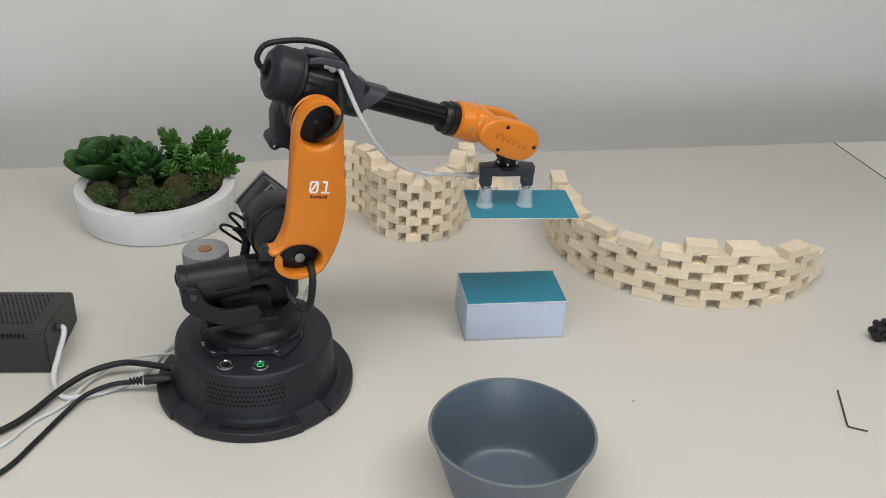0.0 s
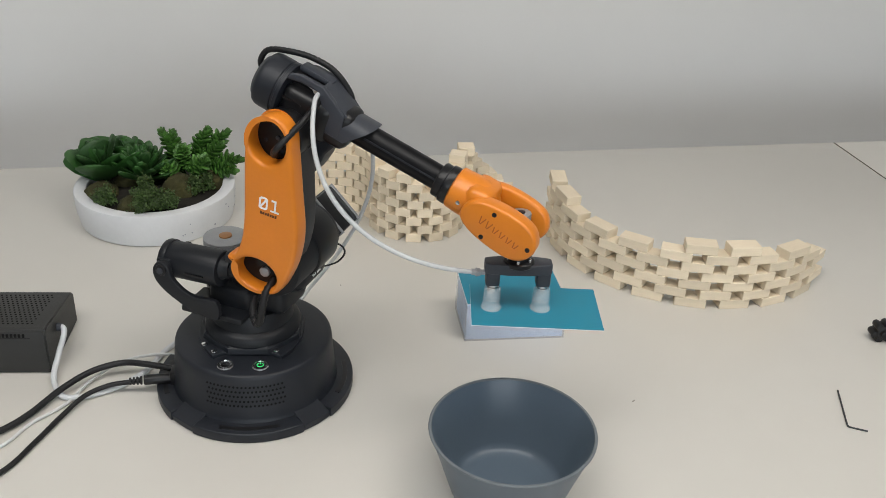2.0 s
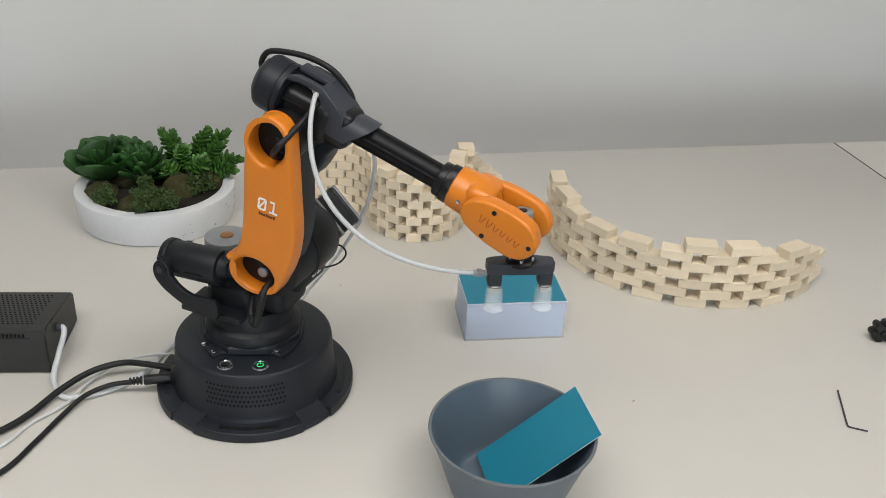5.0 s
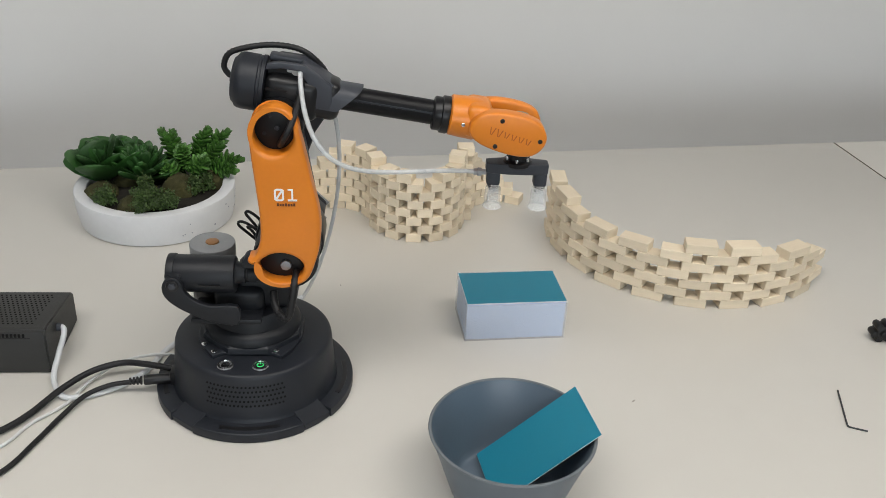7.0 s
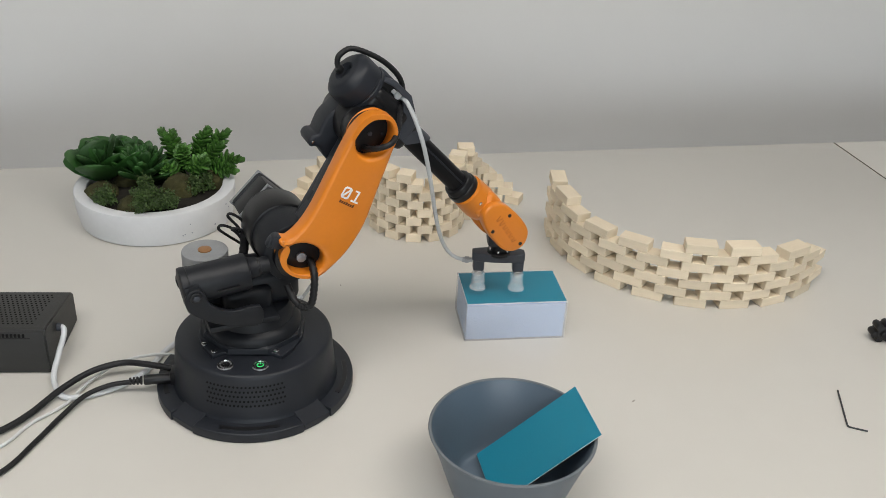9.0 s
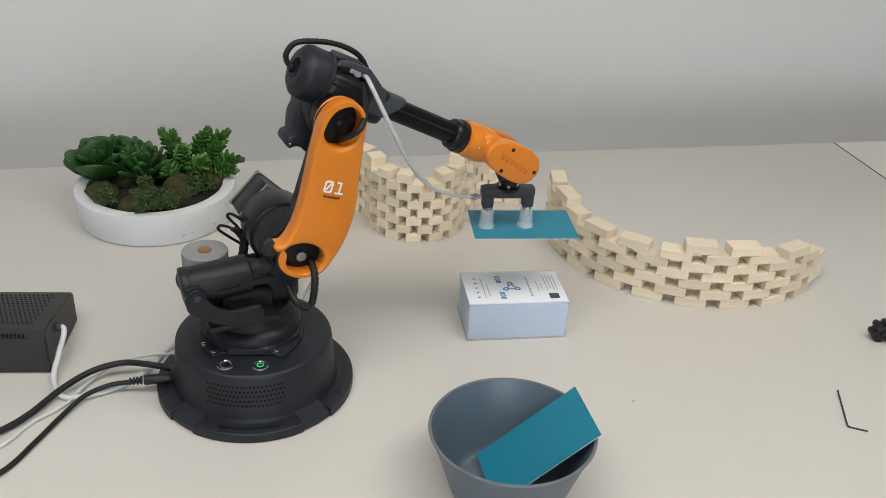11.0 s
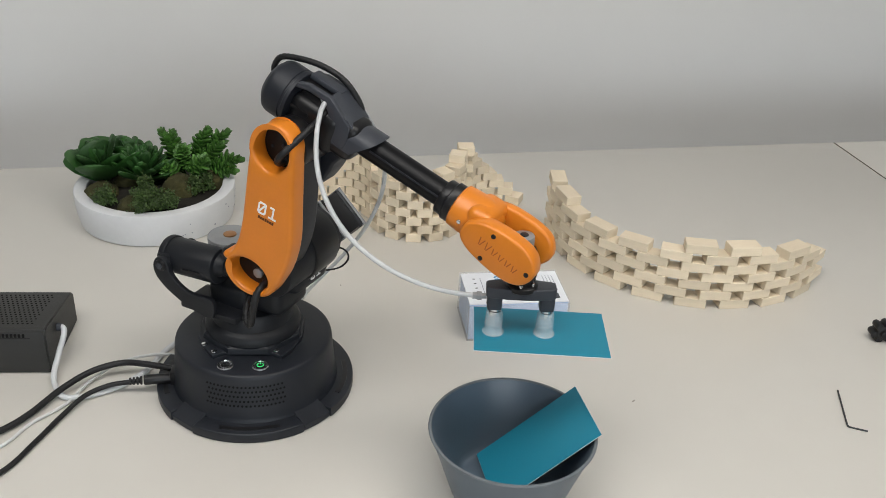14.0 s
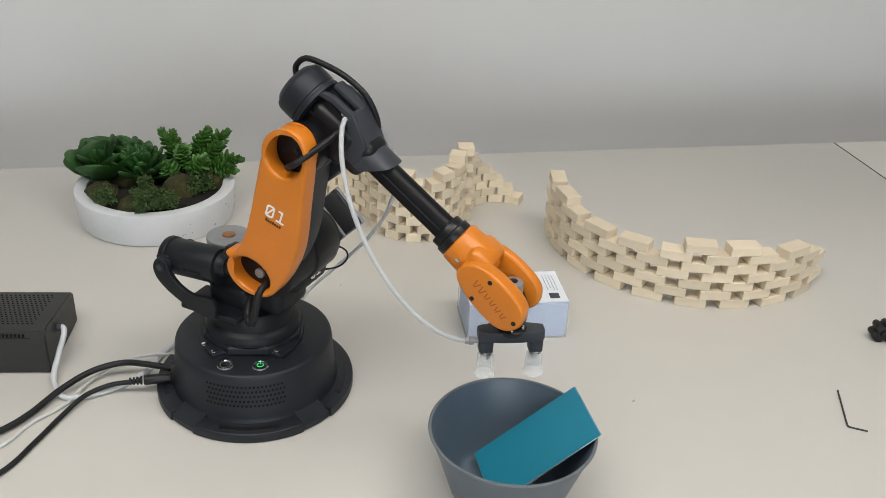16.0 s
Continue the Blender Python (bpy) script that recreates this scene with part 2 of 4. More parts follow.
def tube(pts, r, seg=8, n=5, into=None, ribs=0.0, ends=True):
    """A round cable through the points; ribs: depth of braid rings."""
    P = spline_points(pts, n, closed=False)
    bm = bmesh.new()
    rings = []
    side = None
    for i, p in enumerate(P):
        d = (P[min(i + 1, len(P) - 1)] - P[max(i - 1, 0)]).normalized()
        if side is None:
            side = d.orthogonal().normalized()
        side = (side - d * side.dot(d)).normalized()
        up = d.cross(side)
        rr = r + (ribs if i % 2 else 0)
        rings.append([bm.verts.new(p + (side * math.cos(2 * math.pi * k / seg) + up * math.sin(2 * math.pi * k / seg)) * rr) for k in range(seg)])
    for a, b in zip(rings, rings[1:]):
        for k in range(seg):
            bm.faces.new((a[k], a[(k + 1) % seg], b[(k + 1) % seg], b[k]))
    if ends:
        bm.faces.new(rings[0][::-1])
        bm.faces.new(rings[-1])
    return merge(into, bm)


# ---- the room ----
def slab(name, x0, x1, y0, y1, z0, z1, mat, label, category, bevel=0.0, kind="structure"):
    return thing(name, box(x0, x1, y0, y1, z0, z1, bevel), mat, ROOM, label, category, kind=kind, smooth=bevel > 0)


GAP = 0.42                           # the tables stand off the wall
slab("wall_back", -2.6, 3.0, GAP, GAP + 0.12, FLOOR, CEIL, M_WALL, "pale grey painted wall behind the table", "wall")
# side and front walls are out of view, added grey to limit bounce
slab("wall_left", -2.7, -2.6, -4.5, GAP + 0.12, FLOOR, CEIL, M_UNSEEN_WALL, "unseen mid-grey side wall, added to keep bounced light low", "wall")
slab("wall_right", 3.0, 3.1, -4.5, GAP + 0.12, FLOOR, CEIL, M_UNSEEN_WALL, "unseen mid-grey side wall, added to keep bounced light low", "wall")
slab("wall_front_low", -2.6, 3.0, -4.5, -4.4, FLOOR, 0.2, M_UNSEEN_WALL, "unseen mid-grey wall under the windows, keeps bounced light low", "wall")
slab("wall_front_high", -2.6, 3.0, -4.5, -4.4, 1.35, CEIL, M_UNSEEN_WALL, "unseen mid-grey wall above the windows, keeps bounced light low", "wall")
slab("wall_front_side", -2.6, -1.3, -4.5, -4.4, 0.2, 1.35, M_UNSEEN_WALL, "unseen mid-grey wall beside the windows, keeps bounced light low", "wall")
slab("wall_front_corner", 1.3, 3.0, -4.5, -4.4, 0.2, 1.35, M_UNSEEN_WALL, "unseen mid-grey wall beside the windows, keeps bounced light low", "wall")
# the floor is out of view, added dark so little light comes back up
slab("floor", -2.7, 3.1, -4.5, GAP + 0.12, FLOOR - 0.05, FLOOR, M_UNSEEN_FLOOR, "unseen dark grey floor, added to keep bounced light low", "floor")
slab("ceiling", -2.7, 3.1, -4.5, GAP + 0.12, CEIL, CEIL + 0.1, M_CEIL, "white painted ceiling", "ceiling")
first = None
for px, py in PANELS:
    if first is None:
        first = empty("ceiling_lamp", ROOM @ pose(px, py, CEIL), "long white flat ceiling lamp", "lamp", "ceiling lamps")
        bm = box(-0.58, 0.58, -0.3, 0.3, -0.02, 0)
        part("frame", bm, M_CEIL, first, smooth=False)
        part("diffuser", box(-0.56, 0.56, -0.28, 0.28, -0.026, -0.0205), M_PANEL, first, smooth=False)
    else:
        copy_thing(first, ROOM @ pose(px, py, CEIL))

# tables: two tops meet at a seam
SEAM = 0.749
for x0, x1 in ((-1.2, SEAM - 0.0011), (SEAM + 0.0011, 2.4)):
    t = empty("table", ROOM @ pose(0, 0, 0), "cream laminate table top along the wall", "table", "tables along the wall")
    part("tabletop", box(x0, x1, -0.86, -0.003, -0.025, 0, 0.0012), M_TABLE, t)
    e0 = x1 if x0 < 0 else x0 - 0.0009
    part("edge_band", box(e0, e0 + 0.0009, -0.86, -0.003, -0.0245, -0.0004), M_SEAM, t, "brown edge band at the seam", smooth=False)
    for lx in (x0 + 0.06, x1 - 0.06):
        for ly in (-0.8, -0.06):
            part("leg", box(lx - 0.02, lx + 0.02, ly - 0.02, ly + 0.02, FLOOR, -0.025, 0.002), M_ALU, t)


# ---- bowl ----
BOWL = (0.1929, -0.128)
bowl = empty("bowl", pose(*BOWL, 0), "slate blue bowl with a pale worn rim on the table", "bowl")
outer = [(0.0, 0.0), (0.0370, 0.0), (0.0395, 0.0006), (0.0414, 0.003), (0.0458, 0.016), (0.0508, 0.032), (0.0553, 0.0452), (0.0588, 0.0539)]
inner = [(0.0568, 0.0539), (0.0532, 0.0452), (0.0486, 0.033), (0.0432, 0.0178), (0.0400, 0.0085), (0.0382, 0.0045), (0.0354, 0.0025), (0.030, 0.0018), (0.0, 0.0018)]
part("body", lathe(outer + inner, 72), M_BOWL, bowl)
part("rim", lathe([(0.0588, 0.0537), (0.0592, 0.0542), (0.0588, 0.0548), (0.0578, 0.0551), (0.057, 0.0548), (0.0567, 0.0542), (0.0568, 0.0537)], 72), M_RIM, bowl, "thin pale rim")

# ---- planter with succulents ----
POT = (-0.1404, 0.3086)
pot = empty("planter", pose(*POT, 0), "round low white stone planter with speckles", "planter")
part("pot", lathe([(0, 0), (0.0790, 0), (0.0808, 0.001), (0.0836, 0.016), (0.0845, 0.034), (0.084, 0.0355), (0.083, 0.036), (0.073, 0.036), (0.0715, 0.0355), (0.071, 0.034), (0.070, 0.0265), (0, 0.0265)], 72), M_POT, pot)
soil = lathe([(0.0698, 0.027), (0.055, 0.031), (0.03, 0.033), (0, 0.0335)], 40)
for v in soil.verts:
    v.co.z += 0.0015 * noise.noise(v.co * 120)
part("soil", soil, M_SOIL, pot, "dark soil")
rng = random.Random(4)
bm = bmesh.new()
for k in range(12):
    a, z = rng.uniform(-1.3, 0.2), rng.uniform(0.008, 0.033)
    merge(bm, rounded(0.0005 + 0.0006 * rng.random(), -0.0002, 0.0003, 0.0001, 6), Matrix.Translation(((0.0808 + 0.0032 * min(1, z / 0.018)) * math.cos(a), (0.0808 + 0.0032 * min(1, z / 0.018)) * math.sin(a), z)) @ Matrix.Rotation(a, 4, "Z") @ ALONG_X)
part("speckle", bm, M_GREYINK, pot, "small grey pits")["kind"] = "stuff"


def moss(x, y, r, h):
    bm = bmesh.new()
    bmesh.ops.create_icosphere(bm, subdivisions=4, radius=1)
    for v in bm.verts:
        n = 1 + 0.12 * noise.noise(v.co * 3 + Vector((x * 90, y * 90, 0))) + 0.07 * noise.noise(v.co * 14)
        v.co = Vector((v.co.x * r * n, v.co.y * r * n, max(v.co.z, -0.3) * h * n))
    return thing("moss_mound", bm, M_MOSS, pose(POT[0] + x, POT[1] + y, 0.031), "brown-green mossy mound in the planter", "moss", "moss mounds")


for x, y, r, h in ((-0.052, -0.022, 0.018, 0.014), (-0.012, -0.052, 0.016, 0.013), (0.028, -0.012, 0.019, 0.020), (0.056, 0.012, 0.015, 0.016), (-0.03, 0.012, 0.018, 0.012), (0.01, 0.02, 0.02, 0.012)):
    moss(x, y, r, h)


def leaf_mesh(name, length, width, thick, mat, curl=0.25):
    """A fleshy pointed leaf along x."""
    bm = bmesh.new()
    stations = [(0, 0.32), (0.2, 0.6), (0.45, 0.9), (0.68, 1.0), (0.82, 0.9), (0.91, 0.66), (0.97, 0.36)]
    rings = []
    for s, w in stations:
        z = curl * length * s * s
        ww, tt = width * w / 2, thick * (0.5 + 0.5 * w) * 0.5
        rings.append([bm.verts.new((s * length, ww * math.cos(a), z + tt * math.sin(a) + (0.18 * ww * abs(math.cos(a))))) for a in [k * math.pi / 3 for k in range(6)]])
    tip = bm.verts.new((length, 0, curl * length))
    for a, b in zip(rings, rings[1:]):
        for k in range(6):
            bm.faces.new((a[k], a[(k + 1) % 6], b[(k + 1) % 6], b[k]))
    for k in range(6):
        bm.faces.new((rings[-1][k], rings[-1][(k + 1) % 6], tip))
    bm.faces.new(rings[0][::-1])
    return mesh_of(bm, name, mat)


LEAF_BIG = leaf_mesh("leaf", 0.030, 0.0250, 0.0040, M_LEAF, 0.12)
LEAF_MID = leaf_mesh("leaf", 0.027, 0.0098, 0.0036, M_LEAF, 0.18)


def rosette(x, y, z, leaf, count, tilt, lean, label, size=1.0, seed=1):
    rng = random.Random(seed)
    root = empty("succulent", pose(POT[0] + x, POT[1] + y, z, lean[0], lean[1], 0), label, "plant", "succulents in the planter")
    for i in range(count):
        u = i / count
        el = tilt[0] + (tilt[1] - tilt[0]) * u + rng.uniform(-6, 6)
        s = size * (1.0 - 0.38 * u) * rng.uniform(0.9, 1.08)
        ob = new("leaf", leaf)
        ob.parent = root
        ob.matrix_local = Matrix.Translation((0, 0, 0.002 + 0.012 * u)) @ Matrix.Rotation(i * 2.39996 + rng.uniform(-0.15, 0.15), 4, "Z") @ Matrix.Rotation(-radians(el), 4, "Y") @ Matrix.Rotation(rng.uniform(-0.2, 0.2), 4, "X") @ Matrix.Scale(s, 4)
    return root


rosette(-0.054, 0.004, 0.033, LEAF_BIG, 20, (18, 112), (-4, -10), "dark green broad-leaved artificial succulent rosette", 1.75, 2)
rosette(-0.014, 0.006, 0.034, LEAF_MID, 58, (4, 92), (-2, 4), "dark green pointed-leaf artificial succulent rosette", 1.62, 3)
rosette(-0.036, 0.036, 0.034, LEAF_BIG, 16, (38, 88), (0, 0), "dark green upright artificial succulent behind the rosettes", 1.25, 5)


def sprig(x, y, z, yaw, lean, length, seed):
    """A stem thick with short bright blunt leaves."""
    rng = random.Random(seed)
    root = empty("sedum_sprig", pose(POT[0] + x, POT[1] + y, z), "bright green sedum sprig of many blunt leaves", "plant", "sedum sprigs in the planter")
    ax = Vector((math.cos(radians(yaw)) * math.sin(radians(lean)), math.sin(radians(yaw)) * math.sin(radians(lean)), math.cos(radians(lean))))
    pts = [Vector((0, 0, 0)), ax * length * 0.5 + Vector((0, 0, length * 0.12)), ax * length]
    part("stem", tube(pts, 0.0014, 6, 4), M_LEAF2, root)
    bm = bmesh.new()
    q = ax.to_track_quat("Z", "X").to_matrix().to_4x4()
    for i in range(46):
        u = 0.15 + 0.87 * i / 45
        p = ax * length * u + Vector((0, 0, length * 0.48 * u * (1 - u)))
        s = rng.uniform(0.85, 1.15) * (1.0 if u < 0.75 else 0.75)
        b2 = bmesh.new()
        bmesh.ops.create_uvsphere(b2, u_segments=6, v_segments=5, radius=1)
        tilt = Matrix.Rotation(i * 2.39996, 4, "Z") @ Matrix.Rotation(radians(58 - 40 * max(0, u - 0.7) / 0.3), 4, "Y")
        merge(bm, b2, Matrix.Translation(p) @ q @ tilt @ Matrix.Translation((0, 0, 0.0068 * s)) @ Matrix.Diagonal((0.0017 * s, 0.0041 * s, 0.0064 * s, 1)))
    part("foliage", bm, M_LEAF2, root, "crowded blunt bright green leaves")
    return root


for i, (x, y, z, yaw, lean, ln) in enumerate(((0.018, 0.030, 0.035, 110, 16, 0.040), (0.024, 0.036, 0.035, 170, 26, 0.044), (0.044, 0.034, 0.036, 20, 36, 0.048), (0.044, 0.024, 0.036, -8, 66, 0.048), (0.034, 0.014, 0.036, -30, 44, 0.032), (0.022, 0.010, 0.035, -120, 40, 0.026), (0.034, 0.034, 0.036, 20, 24, 0.046), (0.036, 0.024, 0.036, 10, 46, 0.042), (0.046, 0.030, 0.036, -30, 76, 0.040), (0.028, 0.020, 0.036, -80, 14, 0.034))):
    sprig(x, y, z, yaw, lean, ln, 20 + i)


def bush(x, y, r, h, count, seed):
    """A low clump of thin twigs with tiny leaves."""
    rng = random.Random(seed)
    root = empty("fern_clump", pose(POT[0] + x, POT[1] + y, 0.033), "olive green fine-leaved artificial filler clump", "plant", "filler clumps in the planter")
    tw, lf = bmesh.new(), bmesh.new()
    for i in range(count):
        a, e = rng.uniform(0, 6.283), rng.uniform(0.2, 1.45)
        d = Vector((math.cos(a) * math.cos(e) * r, math.sin(a) * math.cos(e) * r, math.sin(e) * h)) * rng.uniform(0.7, 1.05)
        tube([Vector((0, 0, 0)), d * 0.5 + Vector((0, 0, 0.002)), d], 0.0003, 3, 2, into=tw)
        for k in range(13):
            u = rng.uniform(0.45, 1.05)
            p = d * u + Vector((rng.uniform(-1, 1), rng.uniform(-1, 1), rng.uniform(-1, 1))) * 0.0028
            b2 = bmesh.new()
            bmesh.ops.create_cone(b2, cap_ends=True, segments=4, radius1=0.0009, radius2=0.0003, depth=0.0022)
            merge(lf, b2, Matrix.Translation(p) @ Euler((rng.uniform(0, 6), rng.uniform(0, 6), 0)).to_matrix().to_4x4() @ Matrix.Diagonal((1.2, 0.5, 1.1, 1)))
    part("twigs", tw, M_FERN, root)
    part("foliage", lf, M_FERN, root)["kind"] = "stuff"


for i, a in enumerate(((0.006, -0.063, 0.022, 0.028, 75), (0.022, -0.056, 0.017, 0.020, 45), (-0.042, -0.046, 0.015, 0.020, 40), (0.044, -0.014, 0.015, 0.02, 40), (0.000, -0.042, 0.017, 0.032, 45), (0.056, -0.004, 0.012, 0.018, 25))):
    bush(*a, 40 + i)

# ---- walls of loose wooden blocks ----
BL, BW, BH = 0.0302, 0.0165, 0.0097
bm = box(-BL / 2, BL / 2, -BW / 2, BW / 2, 0, BH - 0.0001, 0.0005, 1)
BLOCK = mesh_of(bm, "block", M_WOOD, smooth=False)


def block(root, x, y, row, turn, rng, me=None):
    ob = new("block", me or BLOCK)
    ob.parent = root
    ob.matrix_local = pose(x + rng.uniform(-0.0006, 0.0006), y + rng.uniform(-0.0006, 0.0006), row * BH, 0, 0, turn + rng.uniform(-2, 2))


# an arc of stretchers with open gaps
arc = empty("block_wall", pose(0.435, 0.27, 0), "curved wall of stacked pale wooden blocks with open gaps", "block wall")
rng = random.Random(9)
PITCH = 16.1
for row in range(7):
    for k in range(9):
        if (row == 6 and k not in (0, 1, 5, 6)) or (row == 5 and k == 8):
            continue
        a = 177.5 + PITCH * (k + (0.5 if row % 2 else 0))
        rr = 0.1495 + 0.0045 * math.sin(radians(max(0, a - 190)) * 0.8) - BW / 2
        block(arc, rr * math.cos(radians(a)), rr * math.sin(radians(a)), row, a + 90, rng)

# a wave of half blocks: hollow, bulge, hollow
HALF = mesh_of(box(-0.00875, 0.00875, -0.0082, 0.0082, 0, BH - 0.0001, 0.0005, 1), "block", M_WOOD, smooth=False)
WING = mesh_of(box(-0.00875, 0.00875, -0.0086, 0.0086, 0, BH - 0.0001, 0.0005, 1), "block", M_WOOD, smooth=False)
wave = empty("wavy_block_wall", pose(0.1430, 0.2985, 0), "wavy wall of stacked pale wooden blocks with stepped ends", "block wall")
for row in range(9):
    h = 0.5 if row % 2 else 0
    for k in range(6):                                  # the bulge
        a = 211 + 26.9 * (k + h)
        if a > 362 or (row == 8 and k < 5) or (row == 7 and k == 2):
            continue
        r = 0.053 - 0.00875
        block(wave, r * math.cos(radians(a)), r * math.sin(radians(a)), row, a, rng, HALF)
    for side, cx, cy, start, n in ((1, 0.0975, 0.0125, 183, 5), (-1, -0.088, -0.0105, 2, 6)):
        for k in range(n):
            u = k + h
            if row >= (8.9 - 1.8 * max(0, u - 0.1) if side > 0 else 7.6 - 1.5 * max(0, u - 2.4)):
                continue
            a = start - side * 29.8 * u
            r = 0.0365 + 0.00875
            block(wave, cx + r * math.cos(radians(a)), cy + r * math.sin(radians(a)), row, a, rng, WING)

# ---- case of cards ----
CASE = pose(0.1783, 0.0602, 0, 0, 0, 4.29)
case = empty("card_case", CASE, "open clear plastic case full of business cards", "card case")
part("card_stack", box(0.0004, 0.0896, 0.0004, 0.0536, 0.001, 0.0374, 0.0003, 1), M_STACK, case, "tight stack of white cards, pale blue edges")
for i in range(4):
    part("card", box(-0.0002 + 0.0003 * (i % 2), 0.0899, 0.0001 * i, 0.0537, 0.0375 + 0.00022 * i, 0.0377 + 0.00022 * i), M_PAPER, case, smooth=False)
for b in ((-0.0010, 0.0910, -0.0010, -0.0004, 0, 0.0368), (-0.0010, 0.0910, 0.0544, 0.0550, 0, 0.0392), (-0.0010, -0.0004, -0.0004, 0.0544, 0, 0.0392), (0.0904, 0.0910, -0.0004, 0.0544, 0, 0.0378), (-0.0010, 0.0910, -0.0010, 0.0550, 0.0, 0.0008)):
    part("clear_panel", box(*b), M_CLEAR, case, "clear thin plastic side", smooth=False)
top = 0.0375 + 0.00022 * 3 + 0.0002 + 0.00005
ink = bmesh.new()
for ang in (90, 210, 330):                               # mark of linked nodes
    c = (0.0425 + 0.0062 * math.cos(radians(ang)), 0.027 + 0.0062 * math.sin(radians(ang)))
    merge(ink, plate([ellipse(c[0], c[1], 0.0029, 0.0029, 16), ellipse(c[0], c[1], 0.0013, 0.0013, 10)], 0.00004, 0.00001), Matrix.Translation((0, 0, top)))
for ang in (30, 150, 270):
    m = Matrix.Translation((0.0425, 0.027, top)) @ Matrix.Rotation(radians(ang), 4, "Z")
    merge(ink, box(0.0022, 0.0036, -0.0032, 0.0032, -0.00004, 0.00004), m)
for k, y in enumerate((0.0085, 0.0128, 0.0171, 0.0365, 0.0408, 0.0451)):
    merge(ink, plate([ellipse(0.0325, y, 0.0029, 0.0020, 14), ellipse(0.0325, y, 0.0012, 0.0007, 8)], 0.00004, 0.00001), Matrix.Translation((0, 0, top)))
part("printed_mark", ink, M_BLUEINK, case, "blue printed mark of rings", smooth=False)
bars = bmesh.new()
rb = random.Random(3)
for x, n, ln, w in ((0.0105, 5, 0.0028, 0.0022), (0.059, 9, 0.0022, 0.0019)):
    for i in range(n):
        y = 0.011 + 0.032 * i / (n - 1)
        box(x - w / 2, x + w / 2, y - 0.0008, y + 0.0008, top, top + 0.00006, into=bars)
    part("printed_title", bars, M_DARKINK, case, "dark printed title bars", smooth=False)
    bars = bmesh.new()
bars = bmesh.new()
for x, y0, y1 in ((0.0165, 0.009, 0.044), (0.0205, 0.012, 0.034), (0.067, 0.018, 0.036), (0.0705, 0.022, 0.032), (0.0755, 0.02, 0.046), (0.0785, 0.024, 0.046), (0.0815, 0.02, 0.047), (0.0843, 0.02, 0.047)):
    y = y0
    while y < y1:
        d = rb.uniform(0.0012, 0.003)
        box(x - 0.0004, x + 0.0004, y, min(y + d, y1), top, top + 0.00006, into=bars)
        y += d + 0.0008
part("fine_print", bars, M_GREYINK, case, "grey lines of small print", smooth=False)
part("print_block", box(0.0745, 0.0835, 0.0055, 0.0145, top, top + 0.00006), M_DARKINK, case, "dark printed square", smooth=False)


def card(label):
    """A card with its middle at the origin."""
    c = empty("business_card", pose(0, 0, 0), label, "card", "teal cards")
    part("paper", box(-0.045, 0.045, -0.027, 0.027, -0.0005, -0.0001), M_PAPER, c, "white card edge", smooth=False)
    part("printed_face", box(-0.0449, 0.0449, -0.0269, 0.0269, -0.0001, 0.0), M_TEAL, c, "teal printed face", smooth=False)
    em = bmesh.new()
    for ang in (90, 210, 330):
        c0 = (-0.008 + 0.0045 * math.cos(radians(ang)), 0.0045 * math.sin(radians(ang)))
        merge(em, plate([ellipse(*c0, 0.002, 0.002, 14), ellipse(*c0, 0.0012, 0.0012, 10)], 0.00004, 0.00001), Matrix.Translation((0, 0, 0.00003)))
    part("embossed_mark", em, M_TEAL, c, "faint embossed ring mark", smooth=False)
    return c


card_1 = card("teal business card that drops into the bowl")
card_2 = card("teal business card lifted from the case")

# ---- control box, tools and other small things ----
ctrl = empty("pump_box", ROOM @ pose(0, 0, 0), "charcoal plastic pump box with a perforated top", "pump box")
ctrl.matrix_world = pose(-0.1680, 0.0105, 0, 0, 0, 0.5)
prof = [(0.0, 0.0), (0.0, 0.037), (0.0025, 0.0405), (0.008, 0.0412), (0.074, 0.0318), (0.0785, 0.0305), (0.0797, 0.0275), (0.0797, 0.0)]
bm = bmesh.new()
ringa = [bm.verts.new((0, y, z)) for y, z in prof]
ringb = [bm.verts.new((-0.11, y, z)) for y, z in prof]
for i in range(len(prof)):
    j = (i + 1) % len(prof)
    bm.faces.new((ringa[i], ringa[j], ringb[j], ringb[i]))
bm.faces.new(ringa)
bm.faces.new(ringb[::-1])
bmesh.ops.bevel(bm, geom=bm.edges[:], offset=0.0012, segments=2, affect="EDGES")
part("housing", bm, M_CTRL, ctrl)
# closed black discs on the lid, painted shade in place of real holes
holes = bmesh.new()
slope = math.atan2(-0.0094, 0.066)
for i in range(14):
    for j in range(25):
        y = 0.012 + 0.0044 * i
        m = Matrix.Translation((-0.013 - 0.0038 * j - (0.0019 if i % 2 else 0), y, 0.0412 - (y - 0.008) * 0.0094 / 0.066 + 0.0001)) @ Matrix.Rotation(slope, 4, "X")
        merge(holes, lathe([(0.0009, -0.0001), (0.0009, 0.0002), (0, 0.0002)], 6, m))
# black bars paint the shade of the slots, nothing is cut
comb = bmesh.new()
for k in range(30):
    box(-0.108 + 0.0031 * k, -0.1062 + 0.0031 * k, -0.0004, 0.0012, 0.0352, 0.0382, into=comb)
part("painted_comb_slots", comb, M_HOLE_SHADE, ctrl, "row of short slots, their shade painted as black bars")
part("painted_vent_holes", holes, M_HOLE_SHADE, ctrl, "rows of small round vent holes, shade painted as black discs")["kind"] = "stuff"
# black strip paints the shade of the groove
part("painted_front_groove", box(-0.1, -0.012, -0.0002, 0.0006, 0.0338, 0.0348), M_BLACK2, ctrl)
part("hose_port", rounded(0.0035, -0.001, 0.004, 0.0006, 16, Matrix.Translation((0, 0.0285, 0.0265)) @ ALONG_X), M_GREY, ctrl)

